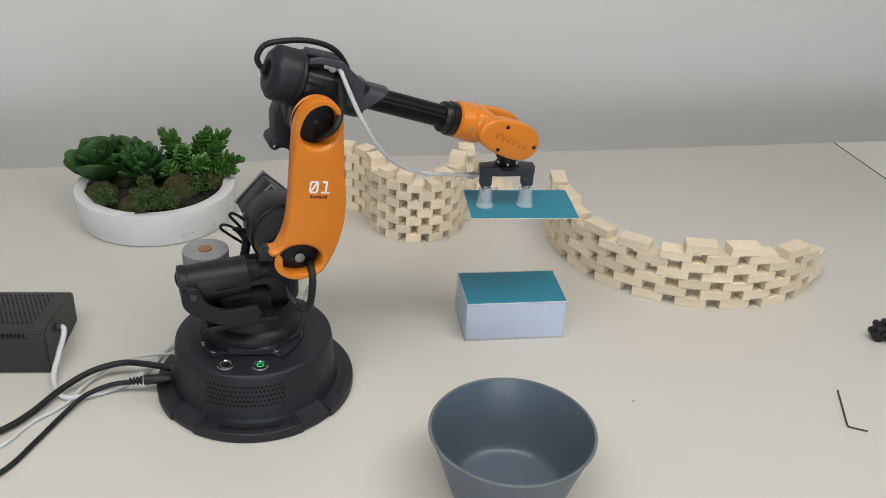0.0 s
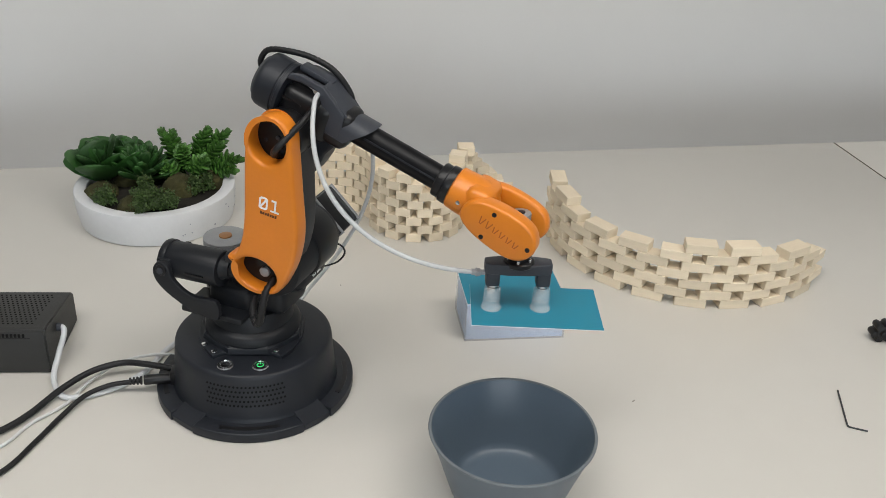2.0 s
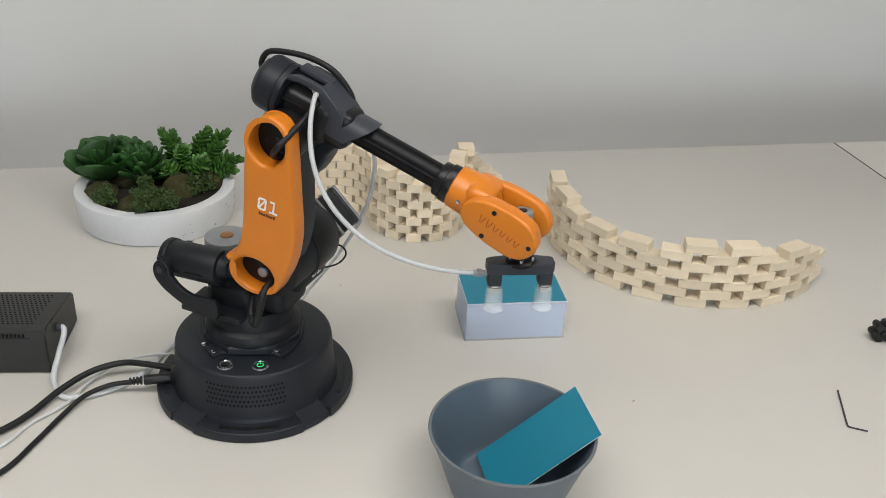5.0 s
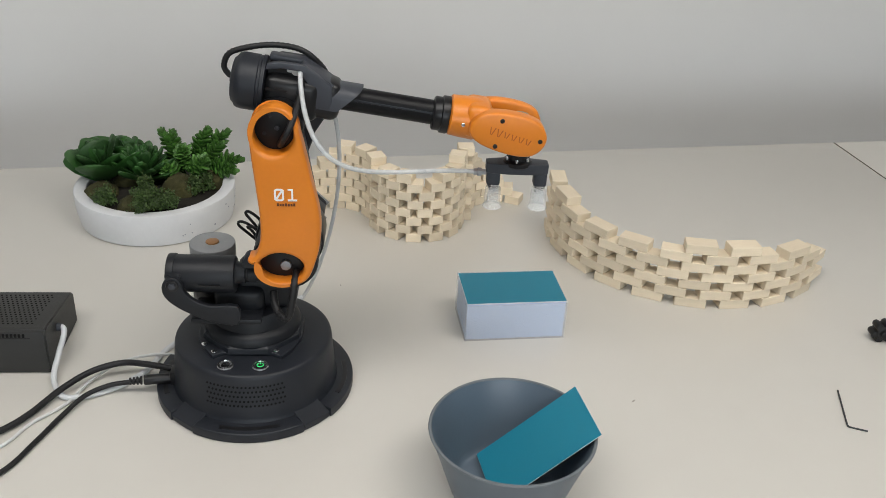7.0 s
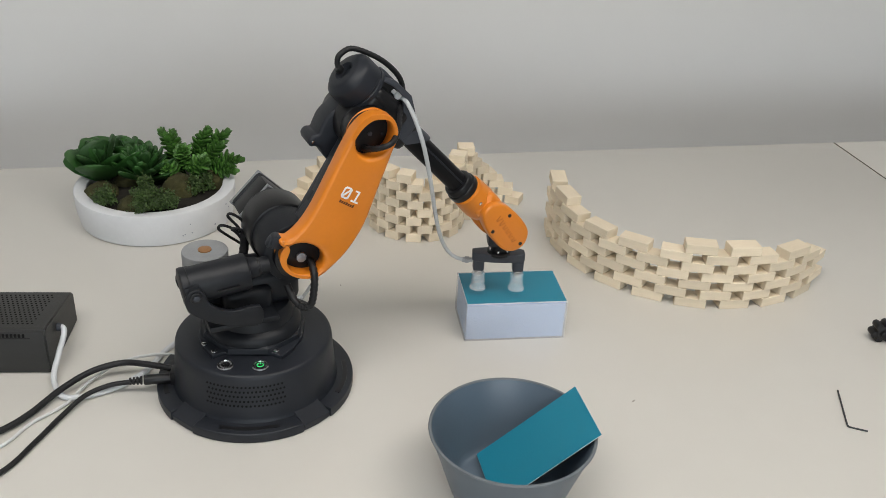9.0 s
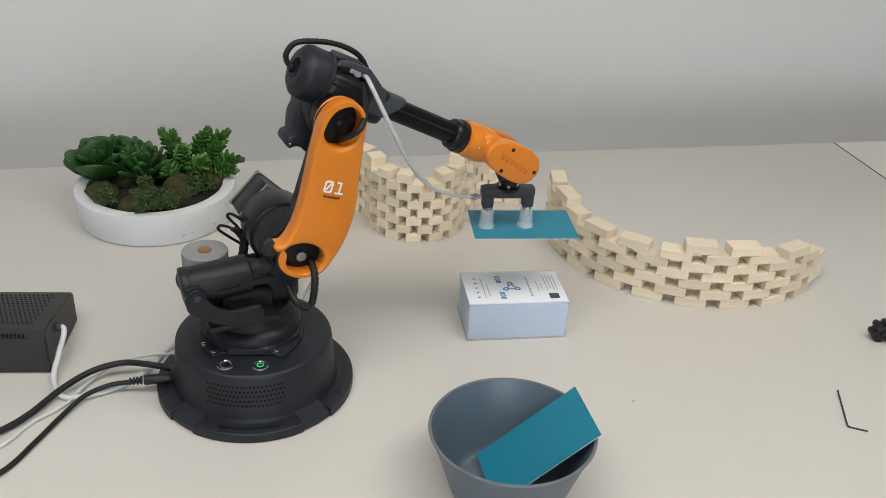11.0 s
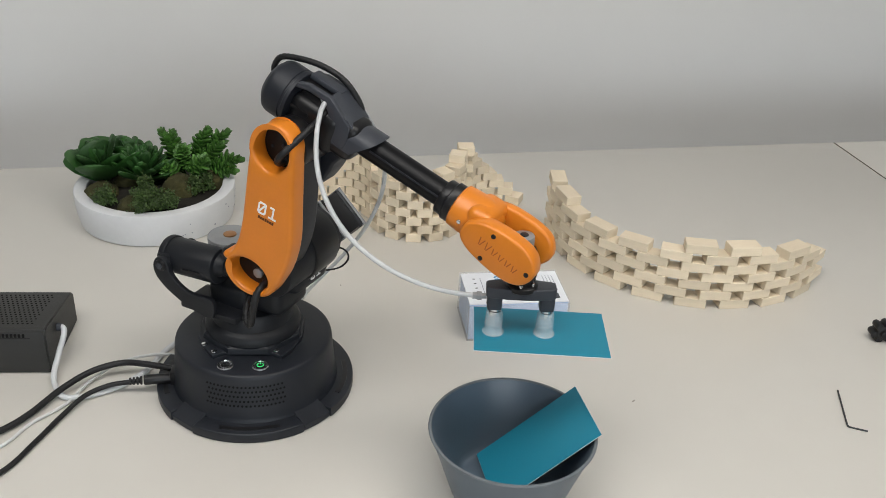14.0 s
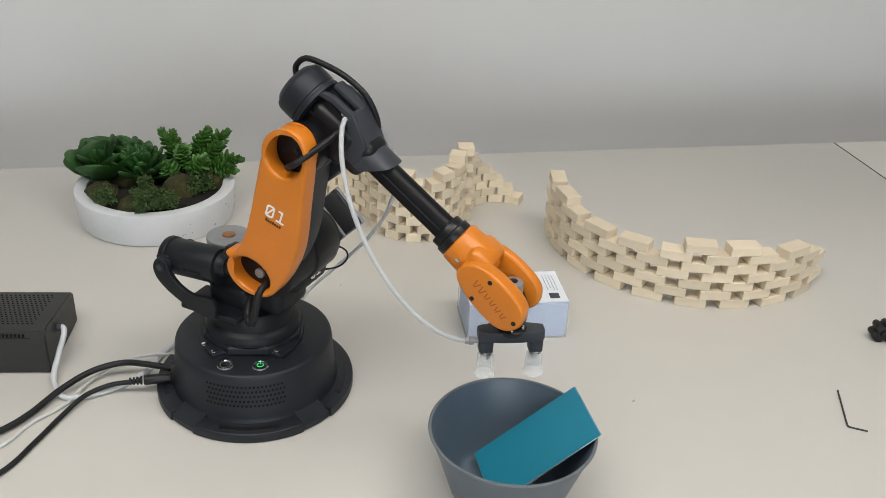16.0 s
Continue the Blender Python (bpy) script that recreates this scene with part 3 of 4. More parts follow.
key = empty("hex_key", pose(0, 0, 0), "small steel hex key lying on the table", "hex key")
part("shank", tube([(0.4926, -0.0143, 0.0009), (0.486, -0.039, 0.0009), (0.4806, -0.0588, 0.0009), (0.4805, -0.0615, 0.0009), (0.4825, -0.0632, 0.0009), (0.4937, -0.068, 0.0009)], 0.00075, 6, 4), M_DARKALU, key)
knob = empty("thumb_knob", pose(0.5685, 0.066, 0.0095), "black plastic star knob lying on the table", "knob")
bm = rounded(0.0075, -0.006, 0.006, 0.0015, 20, ALONG_Y.copy())
for k in range(6):
    a = radians(60 * k + 10)
    rounded(0.0034, -0.0055, 0.0055, 0.001, 12, Matrix.Translation((0.0078 * math.cos(a), 0, 0.0078 * math.sin(a))) @ ALONG_Y, into=bm)
part("head", bm, M_BLACK2, knob)
part("hub", rounded(0.004, -0.009, -0.0055, 0.0006, 16, ALONG_Y.copy()), M_BLACK2, knob)
adapter = empty("black_gadget", pose(-0.378, 0.395, 0), "black gadget standing by the wall", "gadget")
part("case", box(-0.03, 0.03, -0.02, 0.012, 0, 0.012, 0.002), M_BLACK2, adapter)
crumb_rng = random.Random(12)
bm = bmesh.new()
for x, y in ((0.0642, 0.1557), (0.3107, -0.0280), (0.312, -0.0265)):
    merge(bm, rounded(0.0006, 0, 0.0003, 0.0001, 6, pose(x, y, 0.0)))
thing("crumbs", bm, M_SEAM, pose(0, 0, 0.00005), "tiny brown specks on the table", "specks", kind="stuff")

# cables on the table
c = empty("signal_cable", pose(0, 0, 0), "thick black cable from the robot base across the table", "cable")
part("sheath", tube([(-0.215, -0.095, 0.004), (-0.182, -0.0675, 0.004), (-0.1664, -0.0475, 0.0045), (-0.1511, -0.021, 0.007), (-0.132, -0.0025, 0.011), (-0.1101, 0.0068, 0.013), (-0.0898, 0.004, 0.014), (-0.0672, -0.002, 0.014), (-0.055, -0.006, 0.014)], 0.0026, 10, 8), M_CABLE, c)
c = empty("power_cable", pose(0, 0, 0), "black power cable with a barrel plug in the robot base", "cable")
part("sheath", tube([(-0.2, -0.135, 0.003), (-0.1679, -0.1118, 0.0025), (-0.1532, -0.0777, 0.0025), (-0.1434, -0.0505, 0.003), (-0.1308, -0.0278, 0.006), (-0.114, -0.0182, 0.009), (-0.0981, -0.0165, 0.011), (-0.09, -0.0158, 0.012)], 0.002, 10, 8), M_CABLE, c)
plug = rounded(0.0042, 0, 0.026, 0.001, 16)
for k in range(4):
    rounded(0.0036 - 0.0002 * k, -0.0028 * (k + 1), -0.0028 * k - 0.0012, 0.0004, 14, into=plug)
part("plug", plug, M_BLACK2, c, "ribbed black barrel plug", Matrix.Translation((-0.087, -0.0158, 0.0125)) @ Matrix.Rotation(radians(9), 4, "Z") @ ALONG_X)
part("plug_tip", rounded(0.0035, 0, 0.006, 0.0004, 14), M_STEEL, c, "bright metal plug tip", Matrix.Translation((-0.0625, -0.0118, 0.0125)) @ Matrix.Rotation(radians(9), 4, "Z") @ ALONG_X)
c = empty("air_hose", pose(0, 0, 0), "translucent white air hose from the pump box to the robot", "hose")
part("hose", tube([(-0.170, 0.039, 0.0265), (-0.1632, 0.0378, 0.0268), (-0.1615, 0.032, 0.0225), (-0.1635, 0.018, 0.012), (-0.1615, -0.004, 0.0055), (-0.151, -0.0225, 0.003), (-0.1363, -0.0258, 0.003), (-0.1111, -0.0131, 0.003), (-0.0918, 0.0092, 0.003), (-0.077, 0.047, 0.003), (-0.04, 0.085, 0.003), (0.0, 0.108, 0.004), (0.03, 0.118, 0.009)], 0.0024, 10, 8), M_HOSE, c)
c = empty("white_wire", pose(0, 0, 0), "thin white wire across the table to the robot base", "cable")
part("sheath", tube([(-0.215, -0.12, 0.0016), (-0.1777, -0.0831, 0.0016), (-0.1642, -0.0567, 0.0016), (-0.144, -0.0322, 0.002), (-0.1322, -0.0047, 0.004), (-0.1131, 0.0178, 0.006), (-0.0897, 0.0256, 0.008), (-0.0697, 0.0257, 0.008), (-0.058, 0.02, 0.008)], 0.0013, 8, 8), M_WIRE, c)

# ---- robot arm ----
A1, D1, A2, A3, D4, D6 = 0.02969, 0.127, 0.108, 0.020, 0.16898, 0.02429
robot = empty("robot_arm", pose(0, 0, 0), "small desktop robot arm, orange covers on dark grey plastic", "robot arm")


def screw(r, h, m, into):
    rounded(r, 0, h, 0.0003, 12, m, into)
    return into


# base
base = part("base", lathe([(0, 0), (0.0768, 0), (0.0775, 0.001), (0.0775, 0.0048), (0.0768, 0.0058), (0.067, 0.0075), (0.0655, 0.0095), (0.0648, 0.013), (0.0625, 0.04), (0.0620, 0.0455), (0.0613, 0.0478), (0.0604, 0.0487), (0.0590, 0.0491), (0.055, 0.0495), (0.044, 0.0505), (0, 0.0505)], 96), M_BLACK, robot)
for a in (-47, -130, 60, 150):                          # sloping ramps between the pads of the flange
    b2 = box(0.055, 0.0775, -0.0115, 0.0115, 0.002, 0.0150)
    for v in b2.verts:
        if v.co.z > 0.01 and v.co.x > 0.07:
            v.co.z = 0.0060
            v.co.y *= 1.12
    bmesh.ops.bevel(b2, geom=b2.edges[:], offset=0.0005, segments=1, affect="EDGES")
    part("ramp", b2, M_BLACK, base, m=Matrix.Rotation(radians(a), 4, "Z"), smooth=False)


def arc_outline(a0, a1, r0, r1):
    n = max(4, int((a1 - a0) / 3))
    steps = [radians(a0 + (a1 - a0) * k / n) for k in range(n + 1)]
    return [(r1 * math.cos(a), r1 * math.sin(a)) for a in steps] + [(r0 * math.cos(a), r0 * math.sin(a)) for a in steps[::-1]]


for a0, a1, slot in ((-121, -57, -88), (-37, 50, -4), (70, 140, 95), (160, 221, 185)):
    pad = part("flange_pad", plate([arc_outline(a0, a1, 0.0625, 0.0790)], 0.0043, 0.0011), M_BLACK, base, m=pose(0, 0, 0.0045))
    # flat black plate on the pad paints the shade of a slot
    part("slot", plate([arc_outline(slot - 18, slot + 18, 0.0706, 0.0744)], 0.0004, 0.0001), M_BLACK2, pad, "flange slot, its shade painted as a flat black plate", pose(0, 0, 0.0044))
# speaker holes are closed black discs, their inner shade painted by colour
grille = bmesh.new()
for r in range(5):
    for k in range(20):
        a = radians(-91.2 + (k - 9.5) * 2.8 + (1.4 if r % 2 else 0))
        z = 0.0235 + 0.0041 * r
        rad = 0.0648 - (z - 0.013) * 0.0023 / 0.027 + 0.0001
        merge(grille, lathe([(0.0009, -0.0003), (0.0009, 0.00025), (0, 0.00025)], 8, Matrix.Rotation(a, 4, "Z") @ Matrix.Translation((rad, 0, z)) @ ALONG_X))
part("painted_speaker_holes", grille, M_HOLE_SHADE, base, "grid of small round speaker holes, shade painted as black discs")["kind"] = "stuff"
oct_pts = [(-0.0418, -0.012), (-0.0355, -0.027), (-0.0267, -0.0405), (-0.0195, -0.0355), (0.0172, -0.0355), (0.0258, -0.0405), (0.034, -0.028), (0.0395, -0.012), (0.0395, 0.014), (0.03, 0.033), (0.014, 0.042), (-0.014, 0.042), (-0.032, 0.034), (-0.0418, 0.015)]
part("top_plate", plate([oct_pts], 0.0018, 0.0006), M_BLACK, base, m=pose(0, 0, 0.0518))
part("plate_ring", lathe([(0.0405, 0.053), (0.0400, 0.0572), (0.0380, 0.0584), (0, 0.0585)], 8, Matrix.Rotation(radians(22.5), 4, "Z")), M_BLACK, base, smooth=False)
for x, y in ((-0.0348, -0.0260), (-0.0260, -0.0358), (0.0209, -0.0340), (0.0315, 0.0040)):
    part("screw", screw(0.0023, 0.0016, pose(x, y, 0.0535), bmesh.new()), M_STEEL, base, "bright steel screw")
for i, (x, y) in enumerate(((-0.016, -0.0488), (0.0102, -0.0495))):
    b2 = lathe([(0, 0), (0.0062, 0), (0.0064, 0.0012), (0.0058, 0.0021), (0.0050, 0.0021), (0.0046, 0.0010), (0.0045, 0.0010), (0, 0.0010)], 32)
    btn = part("push_button", b2, M_STEEL, base, "round chromed push button", pose(x, y, 0.0497))
    part("cap", rounded(0.0039, 0.001, 0.0019, 0.0003, 24), M_STEEL if not i else M_BLACK2, btn)
    if i:
        part("power_symbol", tube([(0, 0.0008, 0.0020), (0, 0.0020, 0.0020), (0, 0.0030, 0.0020)], 0.00032, 6, 2, into=tube([(0.0024 * math.sin(radians(k)), 0.0024 * math.cos(radians(k)), 0.0020) for k in range(35, 330, 29)], 0.00032, 6, 2)), M_GLOW, btn, "glowing green power symbol")
part("socket", box(-0.0665, -0.0575, -0.017, -0.004, 0.006, 0.02, 0.0015), M_BLACK2, base)

# turret, turns on the base
turret = part("turret", lathe([(0.0375, 0.0586), (0.0375, 0.063), (0.0355, 0.066), (0.032, 0.068), (0.031, 0.078), (0.029, 0.0805), (0, 0.081)], 48), M_TURRET, robot)
b2 = box(-0.012, 0.036, -0.014, 0.028, 0.078, 0.108, 0.008, 3)
box(0.012, 0.046, -0.004, 0.044, 0.094, 0.130, 0.010, 3, into=b2)
part("shoulder_block", b2, M_TURRET, turret)
part("shoulder_gearbox", rounded(0.0245, -0.022, 0.046, 0.002, 48, Matrix.Translation((A1, 0, D1)) @ ALONG_Y), M_TURRET, turret)
part("gearbox_rim", rounded(0.0265, 0.010, 0.040, 0.0015, 48, Matrix.Translation((A1, 0, D1)) @ ALONG_Y), M_BLACK2, turret)
m45 = Matrix.Translation((A1, 0, D1)) @ Matrix.Rotation(radians(45), 4, "Y")
mot = part("shoulder_motor", merge(None, box(-0.0175, 0.0175, 0.0505, 0.076, -0.0175, 0.0175, 0.003, 2), m45), M_BLACK2, turret, "square black stepper motor")
for y0, y1 in ((0.0455, 0.0515), (0.0755, 0.081)):
    part("end_cap", merge(None, box(-0.0178, 0.0178, y0, y1, -0.0178, 0.0178, 0.0035, 2), m45), M_DARKALU, mot, "dark grey metal motor end cap")
part("cap_frame", merge(None, plate([square(0.0181), square(0.0158)], 0.0016, 0.0005), m45 @ Matrix.Translation((0, 0.0800, 0)) @ TO_XZ), M_ALU, mot, "silver rim of the motor cap")
part("cap_frame", merge(None, plate([square(0.0181), square(0.0166)], 0.0012, 0.0004), m45 @ Matrix.Translation((0, 0.0514, 0)) @ TO_XZ), M_ALU, mot, "silver rim of the motor cap")
# rear bracket with the waist motor
hook = [(-0.004, 0.0835), (-0.020, 0.0845), (-0.034, 0.0895), (-0.048, 0.0975), (-0.0560, 0.1055), (-0.0580, 0.1140), (-0.0545, 0.1210), (-0.0480, 0.1222), (-0.0435, 0.1175), (-0.0420, 0.1110), (-0.035, 0.1035), (-0.024, 0.0990), (-0.004, 0.0990)]
for y in (-0.041, -0.008):
    part("bracket_arm", merge(None, plate([spline_points([(*p, 0) for p in hook], 3)], 0.0022, 0.0008), Matrix.Translation((0, y, 0)) @ TO_XZ), M_TURRET, turret)
part("bracket_foot", box(-0.041, 0.012, -0.036, -0.004, 0.0785, 0.0835, 0.0015), M_TURRET, turret)
part("bracket_column", box(-0.026, 0.012, -0.022, 0.01, 0.078, 0.100, 0.006, 3), M_TURRET, turret)
part("pivot_pin", rounded(0.0046, -0.0445, -0.006, 0.0006, 20, Matrix.Translation((-0.0500, 0, 0.1162)) @ ALONG_Y), M_BLACK2, turret)
part("pivot_bolt", rounded(0.0028, -0.0456, -0.0445, 0.0004, 6, Matrix.Translation((-0.0500, 0, 0.1162)) @ ALONG_Y), M_GREY, turret)
wm = part("waist_motor", rounded(0.0176, 0.070, 0.108, 0.001, 48, Matrix.Translation((-0.0309, 0.0155, 0))), M_BLACK2, turret)
part("motor_cap", rounded(0.0176, 0.108, 0.1216, 0.001, 48, Matrix.Translation((-0.0309, 0.0155, 0))), M_ALU, wm, "brushed silver round motor cap")
part("brass_insert", rounded(0.0052, 0.1210, 0.1226, 0.0005, 24, Matrix.Translation((-0.0309, 0.0155, 0))), M_BRASS, wm, "brass disc on the motor cap")
# wiring at the shoulder
loops = bmesh.new()
for shift, way in ((0.0, [(0.0065, 0.0360, 0.1130), (0.0004, 0.0360, 0.1257), (-0.0071, 0.0360, 0.1363), (-0.0043, 0.0360, 0.1384), (0.0038, 0.0360, 0.1312), (0.0095, 0.0360, 0.1192)]),
                   (0.004, [(0.0035, 0.0360, 0.1078), (-0.0090, 0.0360, 0.1190), (-0.0144, 0.0360, 0.1249), (-0.0120, 0.0360, 0.1275), (-0.0042, 0.0360, 0.1238), (0.0065, 0.0360, 0.1135)]),
                   (-0.004, [(0.0055, 0.0360, 0.1106), (-0.0020, 0.0360, 0.1230), (-0.0058, 0.0360, 0.1271), (-0.0005, 0.0360, 0.1263), (0.0060, 0.0360, 0.1218), (0.0098, 0.0360, 0.1150)])):
    tube([(x, y + shift, z) for x, y, z in way], 0.0012, 8, 5, into=loops)
part("motor_wires", loops, M_CABLE, turret, "loops of black motor wires")
part("wire_loop", tube([(0.031, 0.058, 0.098), (0.034, 0.060, 0.106), (0.043, 0.060, 0.1105), (0.050, 0.060, 0.1085), (0.051, 0.060, 0.102), (0.044, 0.060, 0.093), (0.032, 0.060, 0.0865), (0.024, 0.058, 0.086)], 0.0008, 6, 6), M_CABLE, turret, "thin black wire loop")
part("wire_sleeve", tube([(0.0040, 0.033, 0.1215), (0.0035, 0.031, 0.113), (0.0010, 0.028, 0.104)], 0.0036, 10, 5, ribs=0.0003), M_CABLE, turret)
part("shoulder_cable", tube([(0.0388, -0.0300, 0.1237), (0.0380, -0.0420, 0.1177), (0.0363, -0.0455, 0.1043), (0.0335, -0.0455, 0.0933), (0.0278, -0.0420, 0.0913), (0.0230, -0.0360, 0.0962), (0.0209, -0.0280, 0.1045)], 0.0026, 10, 7, ribs=0.0005), M_CABLE, turret, "braided black cable loop")
t2 = digits(0.0078)
part("printed_number", t2, M_WHITEINK, turret, "white 01 print", Matrix.Translation((0.0466, 0.020, 0.108)) @ Matrix.Rotation(radians(90), 4, "Z") @ Matrix.Rotation(radians(90), 4, "X"), smooth=False)

# balance spring between the turret's bracket and the upper arm; local x along its length, origin at the pivot
spring = part("balance_spring", rounded(0.0140, -0.0085, 0.040, 0.0018, 40, Matrix.Translation((0, 0, 0.0110)) @ ALONG_X), M_TURRET, robot, "dark grey balance spring cylinder")
part("rear_collar", rounded(0.0148, -0.0098, -0.004, 0.001, 40, Matrix.Translation((0, 0, 0.0110)) @ ALONG_X), M_TURRET, spring)
part("tail_lug", merge(box(-0.010, 0.002, -0.0150, 0.0150, 0.004, 0.018, 0.002), rounded(0.0068, -0.0158, 0.0158, 0.0008, 20, Matrix.Translation((-0.0035, 0, 0.0107)) @ ALONG_Y)), M_TURRET, spring)
part("neck", lathe([(0.011, 0.038), (0.0082, 0.042), (0.0078, 0.047), (0.0066, 0.0475), (0.0064, 0.056), (0.0, 0.0565)], 28, Matrix.Translation((0, 0, 0.0125)) @ ALONG_X), M_TURRET, spring)
part("neck_band", rounded(0.0069, 0.0475, 0.0492, 0.0003, 28, Matrix.Translation((0, 0, 0.0125)) @ ALONG_X), M_BLACK2, spring)
part("body_slot", box(0.014, 0.030, -0.0152, -0.0138, 0.0085, 0.0095), M_BLACK2, spring, smooth=False)

# upper arm
upper = part("upper_arm", box(-0.006, 0.016, -0.014, 0.004, 0.022, 0.088, 0.005, 3), M_BLACK, robot)
cover_pts = [(-0.0008, 0.1278), (0.0082, 0.1254), (0.0146, 0.1180), (0.0168, 0.107), (0.0189, 0.097), (0.0230, 0.075), (0.0282, 0.047), (0.0278, 0.025), (0.0238, 0.008), (0.0172, -0.0062), (0.0045, -0.0116), (-0.0080, -0.0104), (-0.0158, -0.0035), (-0.0180, 0.0055), (-0.0225, 0.0068), (-0.0248, 0.0092), (-0.0235, 0.0120), (-0.0190, 0.0140), (-0.0148, 0.027), (-0.0140, 0.045), (-0.0160, 0.073), (-0.0176, 0.095), (-0.0174, 0.1100), (-0.0120, 0.1220)]
outline = spline_points([(*p, 0) for p in cover_pts], 4)
holes2 = [ellipse(-0.0014, 0.1084, 0.0138, 0.0160, 40), ellipse(-0.0008, 0.0040, 0.0166, 0.0124, 40)]
part("orange_cover", merge(None, plate([outline] + holes2, 0.0078, 0.003), Matrix.Translation((0, -0.0335, 0)) @ TO_XZ), M_ORANGE, upper, "glossy orange side cover")
part("arm_core", merge(None, plate([[(p[0] * 0.70 + 0.0038, 0.06 + (p[1] - 0.06) * 0.9) for p in outline]], 0.012, 0.003), Matrix.Translation((0, -0.0142, 0)) @ TO_XZ), M_BLACK, upper)
hub = part("elbow_hub", rounded(0.0178, -0.0275, -0.012, 0.001, 40, Matrix.Translation((0, 0, A2)) @ ALONG_Y), M_BLACK2, upper, "black round hub plate")
for k in range(4):
    a = radians(90 * k + 25)
    part("hub_screw", rounded(0.0014, -0.0281, -0.0275, 0.0002, 10, Matrix.Translation((0.0098 * math.cos(a), 0, A2 + 0.0098 * math.sin(a))) @ ALONG_Y), M_BLACK, hub)
part("hub_pin", rounded(0.0018, -0.0284, -0.0275, 0.0003, 12, Matrix.Translation((0, 0, A2)) @ ALONG_Y), M_GREY, hub)
hub = part("shoulder_hub", rounded(0.0178, -0.0290, -0.012, 0.001, 40, Matrix.Translation((0, 0, 0)) @ ALONG_Y), M_BLACK2, upper, "black round hub plate")
part("hub_bolt", rounded(0.0041, -0.0318, -0.0290, 0.0006, 8, Matrix.Translation((0.0015, 0, 0.0015)) @ ALONG_Y), M_ALU, hub, "steel bolt head")
part("clevis", merge(rounded(0.0052, -0.036, -0.026, 0.0006, 20, Matrix.Translation((-0.0235, 0, 0.0065)) @ ALONG_Y), box(-0.030, -0.023, -0.0345, -0.0275, 0.000, 0.008, 0.0015)), M_BLACK, upper)
num = digits(0.0094)
part("printed_number", num, M_WHITEINK, upper, "white printed 01 with a slashed zero", Matrix.Translation((0.0052, -0.0414, 0.0637)) @ TO_XZ, smooth=False)
bars = bmesh.new()
for k in range(7):
    box(-0.0066 + 0.0019 * k, -0.0066 + 0.0019 * k + 0.0014, -0.0009, 0.0009 + (0.0004 if k % 3 == 0 else 0), -0.0002, 0.0002, into=bars)
part("printed_bars", bars, M_BROWNINK, upper, "dark printed bars", Matrix.Translation((0.0055, -0.0414, 0.0560)) @ TO_XZ, smooth=False)

# forearm; local x along the tube, z up, origin on the elbow's axis
fore = part("forearm", lathe([(0, -0.0318), (0.0056, -0.0318), (0.0063, -0.0348), (0.0080, -0.0362), (0.0125, -0.0362), (0.0150, -0.0355), (0.0168, -0.0335), (0.0186, -0.0325), (0.0195, -0.0305), (0.0198, -0.0285), (0.0198, -0.0185), (0.0192, -0.018), (0.0192, -0.0165), (0.0200, -0.016), (0.0200, -0.0135), (0.019, -0.013), (0, -0.013)], 56, Matrix.Translation((0, 0, 0.0202)) @ ALONG_X), M_BLACK, robot, "rounded dark grey forearm motor cap")
b2 = box(-0.0142, 0.026, -0.0150, 0.0150, 0.001, 0.0315, 0.007, 3)
box(-0.013, 0.040, -0.0125, 0.0125, 0.004, 0.032, 0.006, 3, into=b2)
part("housing", b2, M_BLACK2, fore)
part("elbow_disc", rounded(0.0185, -0.014, 0.030, 0.0015, 44, ALONG_Y.copy()), M_BLACK2, fore)
lobe = [(-0.016, 0.004), (-0.0185, -0.006), (-0.0188, -0.015), (-0.0155, -0.0245), (-0.0145, -0.0275), (-0.0172, -0.0305), (-0.0168, -0.0355), (-0.0120, -0.0380), (-0.0085, -0.0352), (-0.004, -0.0345), (0.002, -0.0365), (0.0175, -0.0372), (0.0235, -0.022), (0.025, -0.012), (0.030, 0.004), (0.01, 0.012)]
part("elbow_motor_cover", merge(None, plate([spline_points([(*p, 0) for p in lobe], 3)], 0.0115, 0.0025), Matrix.Translation((0, 0.0135, 0)) @ TO_XZ), M_BLACK, fore)
part("cover_nub_pin", rounded(0.0012, -0.0007, 0.0004, 0.0002, 10, Matrix.Translation((-0.0135, 0.0018, -0.0340)) @ ALONG_Y), M_STEEL, fore)
for z in (0.0215, 0.0108):
    part("vent_slot", box(-0.0115, 0.003, -0.0156, -0.0147, z, z + 0.0018), M_BLACK2, fore, smooth=False)
saddle = [(-0.0135, 0.0345), (-0.0125, 0.0385), (-0.005, 0.0415), (0.0125, 0.0420), (0.0225, 0.0365), (0.0330, 0.0300), (0.0345, 0.0200), (0.0330, 0.0135), (0.028, 0.0130), (0.022, 0.0140), (0.0145, 0.0210), (0.0165, 0.029), (0.0095, 0.0372), (-0.003, 0.0372)]
for s in (-1, 1):
    part("saddle_plate", merge(None, plate([saddle], 0.0022, 0.0007), Matrix.Translation((0, s * 0.0108, 0)) @ TO_XZ), M_GREY, fore, "slate grey saddle plate")
b2 = box(-0.0125, 0.0135, 0.0, 0.0105, 0.0375, 0.0418, 0.0015)
b3 = bmesh.new()                                       # arched nose with a slanting end
arch = [(-0.0127, 0.0125), (-0.0127, 0.0215), (-0.0118, 0.0258), (-0.0088, 0.0288), (-0.0045, 0.0301), (0.0, 0.0304), (0.0045, 0.0301), (0.0088, 0.0288), (0.0118, 0.0258), (0.0127, 0.0215), (0.0127, 0.0125)]
rings = [[b3.verts.new((0.0215 if e == 0 else 0.0385 + (z - 0.0125) * 0.9, y, z)) for y, z in arch] for e in (0, 1)]
